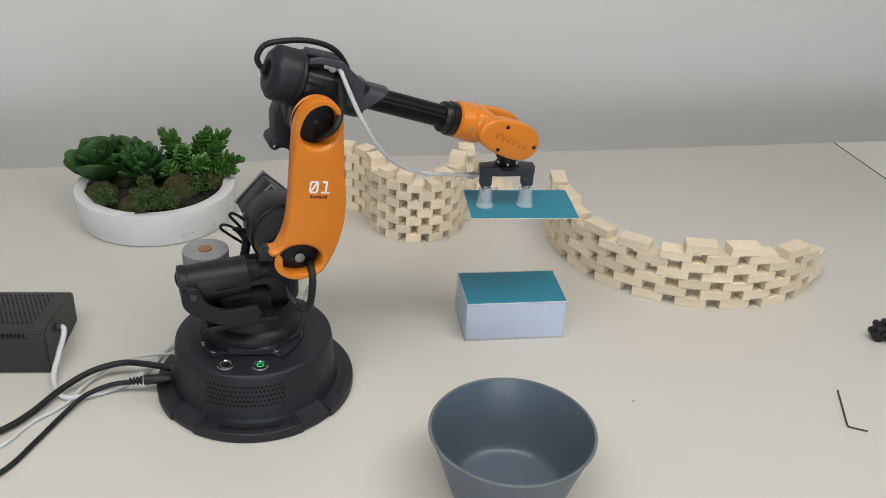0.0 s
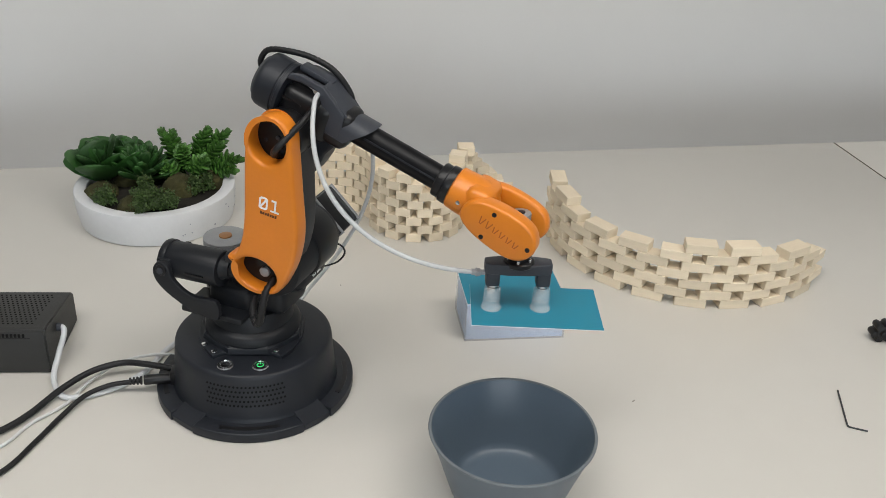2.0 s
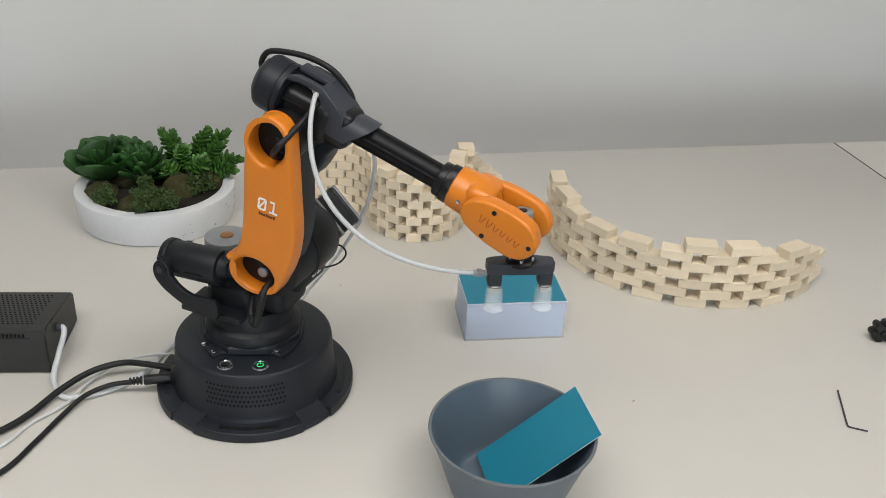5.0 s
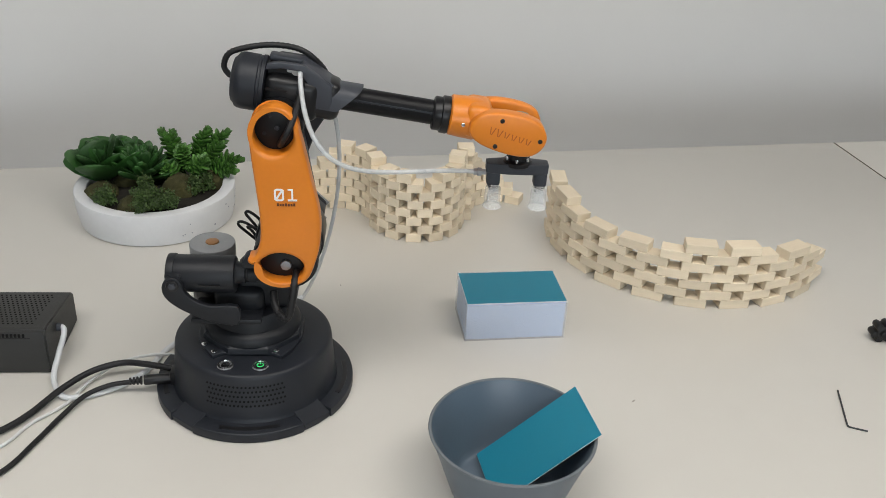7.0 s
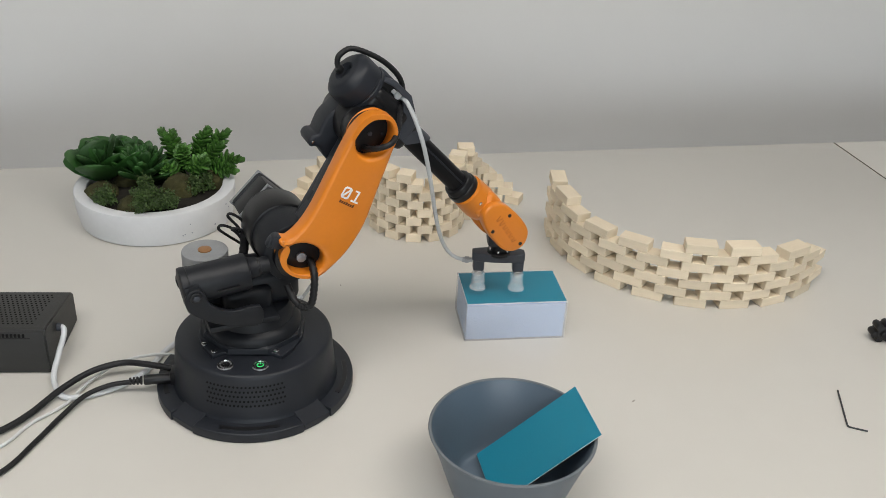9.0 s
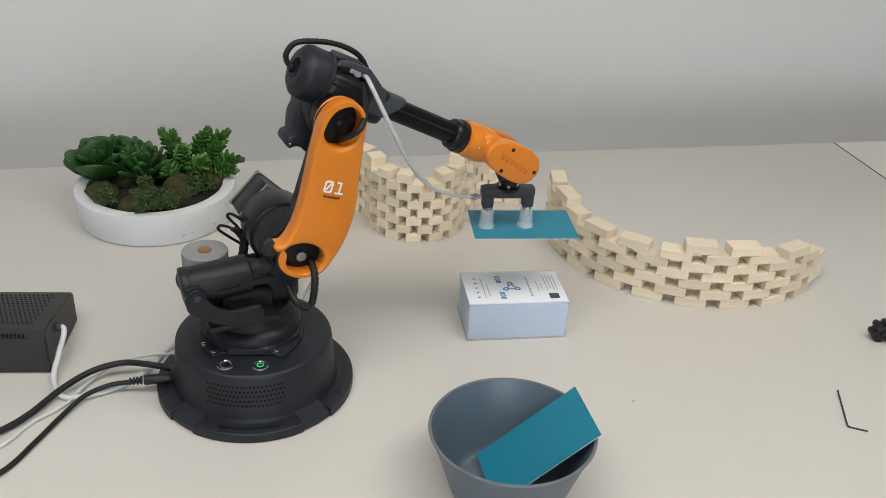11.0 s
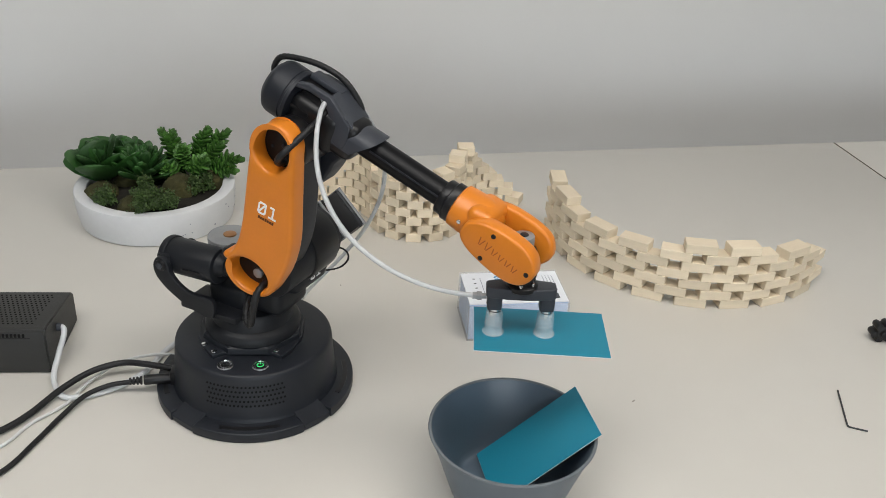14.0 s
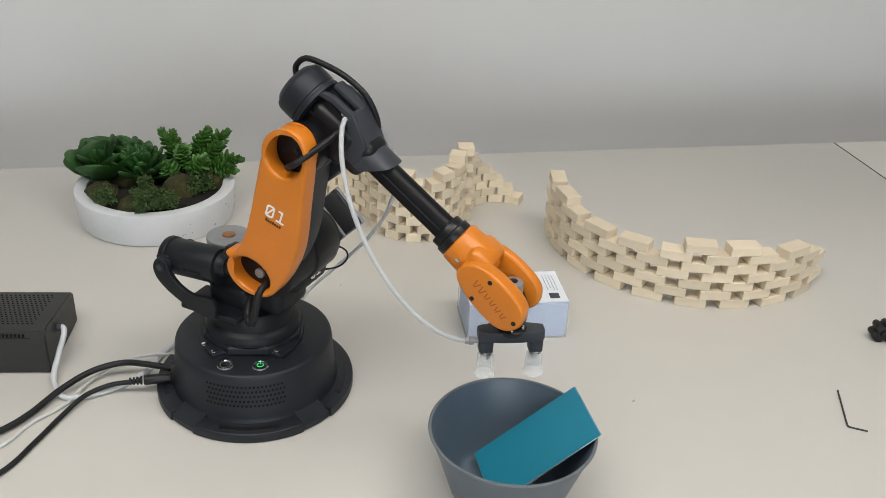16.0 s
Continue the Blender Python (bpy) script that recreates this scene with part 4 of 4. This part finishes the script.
for k in range(10):
    b3.faces.new((rings[0][k], rings[0][k + 1], rings[1][k + 1], rings[1][k]))
b3.faces.new(rings[0])
b3.faces.new(rings[1][::-1])
b3.faces.new((rings[0][0], rings[1][0], rings[1][10], rings[0][10]))
bmesh.ops.recalc_face_normals(b3, faces=b3.faces)
part("saddle_nose", b3, M_GREY, fore, "slate grey saddle nose over the tube")
merge(b2, box(-0.002, 0.0245, -0.0108, 0.0108, -0.002, 0.002, 0.0008), Matrix.Translation((0.012, 0, 0.0392)) @ Matrix.Rotation(radians(26), 4, "Y"))
part("saddle_bridge", b2, M_GREY, fore, "slate grey saddle bridge")
# solid black block that fills the gap under the saddle bridge
part("saddle_dark_fill", box(-0.0118, 0.0125, -0.0060, 0.0098, 0.0285, 0.0372), M_BLACK2, fore, smooth=False)
part("hose_fitting", merge(box(0.0005, 0.0100, -0.0065, 0.004, 0.0330, 0.0368, 0.0012), rounded(0.003, 0, 0.004, 0.0005, 14, Matrix.Translation((0.007, -0.0080, 0.0350)) @ ALONG_Y)), M_WIRE, fore, "white hose fitting")
tubeb = lathe([(0.0088, 0.030), (0.0088, 0.108)], 40, Matrix.Translation((0, 0, 0.0197)) @ ALONG_X @ Matrix.Rotation(radians(15), 4, "Z"))
part("tube", tubeb, M_TUBE, fore, "glossy black forearm tube")
part("tube_strip", box(0.05, 0.106, -0.0093, -0.0085, 0.0212, 0.0226, 0.0003), M_BLACK, fore)
part("collar", lathe([(0.0088, 0.1055), (0.0115, 0.106), (0.0122, 0.107), (0.0122, 0.1115), (0.0134, 0.1122), (0.0136, 0.1165), (0.013, 0.1178), (0.009, 0.118)], 40, Matrix.Translation((0, 0, 0.0195)) @ ALONG_X), M_BLACK2, fore)
part("motor_cable", tube([(-0.0355, 0.006, 0.0190), (-0.0400, 0.007, 0.0205), (-0.0435, 0.007, 0.0260), (-0.0405, 0.007, 0.0355), (-0.028, 0.007, 0.0420), (-0.012, 0.008, 0.0462), (0.004, 0.009, 0.0465), (0.015, 0.010, 0.0425), (0.025, 0.012, 0.034), (0.029, 0.011, 0.026)], 0.0020, 10, 9, ribs=0.00022), M_CABLE, fore, "braided black cable over the forearm")
part("cable_gland", rounded(0.0034, 0, 0.004, 0.0005, 16, Matrix.Translation((-0.0385, 0.006, 0.0188)) @ ALONG_X), M_BLACK2, fore)
part("elbow_cable", tube([(0.0040, -0.0240, -0.0115), (0.0040, -0.0330, -0.0095), (0.0055, -0.0410, -0.0035), (0.0085, -0.0446, 0.005), (0.0108, -0.0380, 0.0130), (0.0122, -0.0240, 0.022), (0.0125, -0.0105, 0.0300)], 0.0022, 10, 8, ribs=0.00022), M_CABLE, fore, "braided black cable at the elbow")
# orange wrist fork
neck = lathe([(0.0, 0.1175), (0.0128, 0.1175), (0.0142, 0.1185), (0.0148, 0.126), (0.0152, 0.136), (0.0135, 0.1435), (0.008, 0.1495), (0, 0.151)], 44, Matrix.Translation((0, 0, 0.0203)) @ ALONG_X)
bmesh.ops.scale(neck, vec=(1, 1.12, 1), verts=neck.verts)
part("wrist_neck", neck, M_ORANGE, fore, "glossy orange wrist")
near = [(0.1315, 0.0215), (0.1335, 0.0145), (0.143, 0.0090), (0.160, 0.0055), (0.1745, 0.0056), (0.1830, 0.0102), (0.1868, 0.0180), (0.1855, 0.0250), (0.1795, 0.0318), (0.1680, 0.0348), (0.152, 0.0350), (0.1405, 0.0325), (0.134, 0.0275)]
lobe_o = spline_points([(*p, 0) for p in near], 4)
lobe_n = part("wrist_cheek", merge(None, plate([lobe_o], 0.0062, 0.0021), Matrix.Translation((0, -0.0170, 0)) @ TO_XZ), M_ORANGE, fore, "glossy orange wrist cheek")
part("wrist_cheek", merge(None, plate([lobe_o], 0.0042, 0.0026), Matrix.Translation((0, 0.0128, -0.0005)) @ TO_XZ), M_ORANGE, fore, "glossy orange wrist cheek")
part("wrist_web", box(0.128, 0.1475, -0.017, 0.0155, 0.010, 0.0345, 0.006, 3), M_ORANGE, fore, "orange web between the wrist cheeks")
for x, z in ((0.1527, 0.0298), (0.1822, 0.0193), (0.1515, 0.0105)):
    part("cheek_screw", rounded(0.0017, -0.0236, -0.0229, 0.0002, 12, Matrix.Translation((x, 0, z)) @ ALONG_Y), M_BLACK2, fore, "dark recessed screw")
part("neck_screw", rounded(0.0015, -0.0173, -0.0155, 0.0003, 12, Matrix.Translation((0.1271, 0, 0.0202)) @ ALONG_Y), M_STEEL, fore, "steel screw")
br = bmesh.new()
for k in range(6):
    x, h = 0.0054 * k + 0.001, 0.0058 if k in (0, 1) else 0.0044
    for dx, lean in ((-0.0011, 14), (0.0011, -14)):
        merge(br, box(-0.00035, 0.00035, -h / 2, h / 2, -0.0001, 0.0001), Matrix.Translation((x + dx, 0, 0)) @ Matrix.Rotation(radians(lean), 4, "Z"))
part("engraved_bars", br, M_ORANGE_D, fore, "row of faint engraved bars", Matrix.Translation((0.1462, -0.02325, 0.0217)) @ Matrix.Rotation(radians(9), 4, "Y") @ TO_XZ, smooth=False)

# tool, always upright; origin at the flange
tool = part("gripper", merge(None, plate([[(-0.0215, -0.0042), (-0.0185, -0.0062), (-0.006, -0.0078), (0.009, -0.0078), (0.0215, -0.0062), (0.0245, -0.0042), (0.0245, 0.0036), (0.0215, 0.0050), (0.009, 0.0074), (-0.006, 0.0074), (-0.0185, 0.0050), (-0.0215, 0.0036)]], 0.0040, 0.0008), Matrix.Translation((0, 0, -0.0072))), M_GREY, robot, "slate grey two-legged vacuum gripper")
for x0, x1 in ((-0.0205, -0.0105), (0.0143, 0.0243)):
    part("leg", box(x0, x1, -0.0050, 0.0044, -0.0218, -0.0085, 0.0018), M_GREY, tool)
for cx in (-0.0149, 0.0194):
    nip = part("nipple", lathe([(0, -0.0205), (0.0036, -0.0205), (0.0036, -0.0225), (0.0042, -0.0228), (0.0042, -0.0242), (0.0034, -0.0246), (0.0034, -0.027), (0, -0.027)], 20), M_STEEL, tool, "metal nipple", pose(cx, -0.001, 0))
    cup = lathe([(0.0025, -0.0240), (0.0054, -0.0242), (0.0058, -0.0250), (0.0058, -0.0272), (0.0056, -0.0284), (0.0061, -0.0298), (0.0056, -0.0314), (0.0062, -0.0328), (0.0057, -0.0344), (0.0060, -0.0362), (0.0066, -0.0385), (0.0074, -0.0396), (0.0071, -0.0401), (0.0052, -0.0372), (0.0042, -0.035), (0.0040, -0.027), (0.0025, -0.0262)], 32)
    part("suction_cup", cup, M_CUP, tool, "clear silicone bellows cup", pose(cx, -0.001, 0))
part("flange", lathe([(0, -0.0058), (0.0098, -0.0058), (0.0106, -0.005), (0.0106, -0.0022), (0.0098, -0.0014), (0.0075, -0.001), (0.007, 0.006), (0, 0.006)], 36), M_BLACK2, tool, "black round tool flange", pose(0.0016, 0, 0))
for k in range(6):
    a = radians(60 * k + 20)
    part("flange_screw", rounded(0.0013, -0.0014, 0.0012, 0.0003, 10), M_STEEL, tool, "bright screw", pose(0.0016 + 0.0084 * math.cos(a), 0.0084 * math.sin(a), 0))
part("tool_motor", rounded(0.0069, 0.020, 0.0335, 0.0006, 32), M_ALU, tool, "small silver round motor", pose(0, 0, 0))
part("motor_shaft_disc", rounded(0.0028, 0.0334, 0.0342, 0.0003, 20), M_BLACK, tool)
part("motor_holder", box(-0.0098, 0.0098, -0.0102, 0.0082, 0.005, 0.0235, 0.003), M_BLACK, tool)
fit2 = part("air_fitting", lathe([(0.0022, 0), (0.0022, 0.003), (0.0032, 0.0034), (0.0034, 0.0062), (0.0026, 0.0066), (0.0026, 0.0092), (0, 0.0094)], 6, Matrix.Translation((-0.0212, -0.002, -0.0118)) @ Matrix.Rotation(radians(-90), 4, "Y")), M_ALU, tool, "metal push-in air fitting", smooth=False)

# moving hoses in short rigid pieces
SEG = 0.0065


def hose_piece(r):
    return mesh_of(lathe([(0, -r * 0.8), (r * 0.6, -r * 0.6), (r * 0.92, -r * 0.25), (r, 0), (r, SEG), (r * 0.92, SEG + r * 0.25), (r * 0.6, SEG + r * 0.6), (0, SEG + r * 0.8)], 12), "hose_piece", M_HOSE_B)


def hose(name, label, count, r):
    root = empty(name, pose(0, 0, 0), label, "hose")
    me = hose_piece(r)
    pieces = []
    for i in range(count):
        ob = new("hose_piece", me)
        ob.parent = root
        pieces.append(ob)
    return pieces


front_hose = hose("gripper_hose", "translucent white air hose from the forearm to the gripper", 40, 0.0017)
rear_hose = hose("feed_hose", "translucent white air hose from the forearm to the base", 50, 0.0017)


# ---- movement ----
def joints(t, rows):
    """Joint angles at t, smooth and without overshoot."""
    ts = [r[0] for r in rows]
    if t <= ts[0]:
        return rows[0][1:]
    if t >= ts[-1]:
        return rows[-1][1:]
    i = max(k for k in range(len(ts)) if ts[k] <= t)
    i = min(i, len(ts) - 2)
    out = []
    for c in range(1, 5):
        def slope(k):
            if k <= 0 or k >= len(ts) - 1:
                return 0.0 if k <= 0 else (rows[-1][c] - rows[-2][c]) / (ts[-1] - ts[-2])
            d0 = (rows[k][c] - rows[k - 1][c]) / (ts[k] - ts[k - 1])
            d1 = (rows[k + 1][c] - rows[k][c]) / (ts[k + 1] - ts[k])
            return 0.0 if d0 * d1 <= 0 else 2 * d0 * d1 / (d0 + d1)
        h = ts[i + 1] - ts[i]
        s = (t - ts[i]) / h
        if i == 0:
            m0 = (rows[1][c] - rows[0][c]) / h
        else:
            m0 = slope(i)
        m1 = slope(i + 1)
        y0, y1 = rows[i][c], rows[i + 1][c]
        out.append((2 * s ** 3 - 3 * s * s + 1) * y0 + (s ** 3 - 2 * s * s + s) * h * m0 + (-2 * s ** 3 + 3 * s * s) * y1 + (s ** 3 - s * s) * h * m1)
    return out


def links(q):
    """Poses of turret, upper arm, forearm, gripper and spring for waist, shoulder, forearm pitch and tool turn."""
    a, b, e, y = (radians(v) for v in q)
    waist = Matrix.Rotation(a, 4, "Z")
    shoulder = waist @ Matrix.Translation((A1, 0, D1)) @ Matrix.Rotation(b, 4, "Y")
    elbow = shoulder @ Matrix.Translation((0, 0, A2))
    arm = Matrix.Translation(elbow.translation) @ waist @ Matrix.Rotation(-e, 4, "Y")
    wrist = arm @ Vector((D4, 0, A3))
    grip = Matrix.Translation(wrist - Vector((0, 0, D6))) @ Matrix.Rotation(y, 4, "Z")
    nub = Vector((A1, 0, D1)) + Matrix.Rotation(b, 3, "Y") @ Vector((-0.0235, 0, 0.0065))
    lean = math.atan2(nub.z - 0.1055, nub.x + 0.0465) - math.atan2(0.028, 0.0527)
    balance = waist @ Matrix.Translation((-0.0465, -0.0245, 0.1055)) @ Matrix.Rotation(-lean, 4, "Y")
    return waist, shoulder, arm, grip, balance


def chain(points, count):
    """Poses of rigid pieces along a path, from its end backwards."""
    P = points[::-1]
    out, k, here = [], 0, P[0].copy()
    for i in range(count):
        left, prev = SEG, here.copy()
        while left > 0 and k < len(P) - 1:
            d = (P[k + 1] - here).length
            if d > left:
                here = here + (P[k + 1] - here) * (left / d)
                left = 0
            else:
                here = P[k + 1].copy()
                left -= d
                k += 1
        if left > 0:
            d = (P[-1] - P[-2]).normalized()
            here = here + d * left
        way = (here - prev).normalized()
        out.append(Matrix.Translation(prev) @ way.to_track_quat("Z", "Y").to_matrix().to_4x4())
    return out


def bezier(a, b, c, d, n=40):
    return [a * (1 - s) ** 3 + b * 3 * s * (1 - s) ** 2 + c * 3 * s * s * (1 - s) + d * s ** 3 for s in (k / n for k in range(n + 1))]


def hose_paths(q):
    waist, shoulder, arm, grip, balance = links(q)
    turn = arm.to_3x3()
    # out of the saddle's near opening, down and along to the gripper's fitting
    a, d = arm @ Vector((0.0105, -0.0157, 0.0362)), grip @ Vector((-0.0285, -0.002, -0.0118))
    ch = (d - a).length
    bent = min(1.0, max(0.0, (-q[2] - 8) / 32))          # the hose hangs less as the forearm dips
    inside = [arm @ Vector((0.06, 0.0, 0.0197)), arm @ Vector((0.03, 0.0, 0.0205)), arm @ Vector((0.016, 0.003, 0.031)), arm @ Vector((0.0112, -0.004, 0.0352)), arm @ Vector((0.0106, -0.010, 0.0362))]
    end = grip.to_3x3() @ Vector((-1, -0.05, 0.02))
    front = inside + bezier(a, a + turn @ Vector((0.06 + 0.06 * bent, 0.22 * bent - 0.45, 0.0)) * ch + Vector((0, 0, (0.32 * bent - 0.45) * ch)), d + end * ch * (0.50 - 0.30 * bent) + Vector((0, 0, 0.02 * ch)), d)
    # out of its far side, in a loop down to the table behind the base
    a, d = arm @ Vector((0.0156, 0.0136, 0.0350)), Vector((0.03, 0.118, 0.009))
    ch = (d - a).length
    inside = [arm @ Vector((0.10, 0.0, 0.0197)), arm @ Vector((0.040, -0.002, 0.0197)), arm @ Vector((0.018, -0.002, 0.030))]
    rear = inside + bezier(a, a + turn @ Vector((0.139, 0.231, -0.009)) * ch + Vector((0, 0, -0.243 * ch)), d + Vector((0.080, 0.056, 0.097)) * ch, d)
    return front, rear


def motions():
    drop = [(0, 18.6, 9.2, -19.1, 4.3), (0.5, 8.5, 3.6, -19.6, 2.9), (1, -3.0, 1.0, -20.3, 1.9), (1.5, -13.8, 2.4, -20.8, 0.8), (2, -24.3, 8.1, -20.7, -1.8), (2.35, -30.5, 13.5, -20.9, -3.2), (2.5, -30.5, 14.4, -22.5, -2.5), (3, -30.7, 19.4, -31.7, 0.0), (3.5, -31.0, 27.0, -40.9, 2.0), (4.2, -31.0, 27.0, -40.9, 2.0)]
    fetch = [(4.4, -29.2, 18.5, -34.3, 3.0), (5.1, -25.5, 8.0, -17.0, 3.0), (5.7, -20.0, 3.4, -8.5, 3.0), (6.3, -12.9, 0.7, -4.2, 2.5), (6.5, -9.6, -0.2, -3.4, 2.0), (7, -1.4, -0.9, -8.0, -2.0), (7.5, 6.5, 2.8, -17.5, -1.0), (8, 13.7, 10.2, -26.5, -1.5), (8.5, 20.5, 20.7, -34.7, -1.6), (9, 21.1, 31.9, -46.4, -2.2), (9.2, 20.9, 33.3, -47.0, -1.4), (9.45, 20.9, 34.8, -48.0, -1.2), (10.2, 20.9, 34.8, -48.0, -1.2)]
    again = [(10.4, 21.2, 31.0, -43.5, 0.0), (10.9, 21.6, 20.0, -29.5, 3.0), (11.3, 21.6, 12.5, -21.0, 5.0), (11.5, 20.6, 10.3, -19.2, 5.0), (12, 10.3, 4.5, -19.6, 3.2), (12.5, -1.6, 1.5, -19.5, 0.5), (13, -13.2, 2.4, -20.2, -2.2), (13.5, -23.3, 7.3, -20.5, -2.8), (14, -30.7, 14.2, -21.0, -3.5), (14.5, -30.8, 18.7, -30.3, -2.0), (15, -31.1, 25.4, -38.6, 0.4), (15.2, -31.2, 26.9, -40.3, 1.0), (15.75, -31.2, 26.9, -40.3, 1.0), (16, -29.2, 18.5, -34.3, 3.0)]
    table = drop + fetch + again
    times = [round(0.1 * k, 1) for k in range(161)]
    poses = {t: links(joints(t, table)) for t in times}
    for i, ob in enumerate((turret, upper, fore, tool, spring)):
        walk(ob, [(t, poses[t][i]) for t in times])
    # hoses
    steps = [t for k, t in enumerate(times) if k % 2 == 0]
    paths = {t: hose_paths(joints(t, table)) for t in steps}
    for i, pieces in enumerate((front_hose, rear_hose)):
        laid = {t: chain(paths[t][i], len(pieces)) for t in steps}
        for k, ob in enumerate(pieces):
            walk(ob, [(t, laid[t][k]) for t in steps])
    # cards: held under the cups, then dropped into the bowl
    held = pose(0.0160, 0.0005, -0.0400, 0, 0, -1.96)

    def rest(left, top, right, lift=0.0):
        a, b, c = Vector(left), Vector(top), Vector(right)
        up = Vector((-0.16, -0.72, 0.68))
        a, b, c = a + up * 0.0022, b + up * 0.0062, c + up * 0.0062      # leans on the rim
        x = (b - a).normalized()
        z = x.cross((b - c).normalized()).normalized()
        y = z.cross(x)
        m = Matrix((x, y, z)).transposed().to_4x4()
        m.translation = (a + c) / 2 + z * lift
        return m

    rest_1 = rest((0.1729, -0.0986, 0.0042), (0.2444, -0.0855, 0.0572), (0.2542, -0.1386, 0.0572), 0.0008)
    rest_2 = rest((0.1708, -0.0996, 0.0052), (0.2438, -0.0862, 0.0573), (0.2541, -0.1393, 0.0572), 0.0013)
    hover = rest((0.1694, -0.092, 0.0200), (0.2447, -0.0804, 0.0640), (0.2541, -0.1336, 0.0625), 0.0015)
    rows = [(t, poses[t][3] @ held) for t in times if t <= 3.7]
    rows += [(3.8, rows[-1][1].lerp(rest_1, 0.45)), (3.9, rest_1), (4.1, rest_1), (16.0, rest_1)]
    walk(card_1, rows)
    held_2 = pose(0.0172, 0.0010, -0.0400, 0, 0, -1.9)
    in_case = CASE @ pose(0.045, 0.027, 0.0388)
    rows = [(0.0, in_case), (10.1, in_case)]
    lift = [t for t in times if 10.4 <= t <= 15.3]
    rows += [(10.2, in_case.lerp(poses[10.2][3] @ held_2, 0.3))]
    rows += [(t, poses[t][3] @ held_2) for t in lift]
    rows += [(15.4, hover), (15.5, rest_2), (15.7, rest_2), (16.0, rest_2)]
    walk(card_2, rows)
    # the case is nudged as the card leaves it
    moved = pose(0.0022, 0.0004, 0) @ CASE
    walk(case, [(0.0, CASE), (10.2, CASE), (10.4, moved), (10.6, moved), (16.0, moved)])


motions()
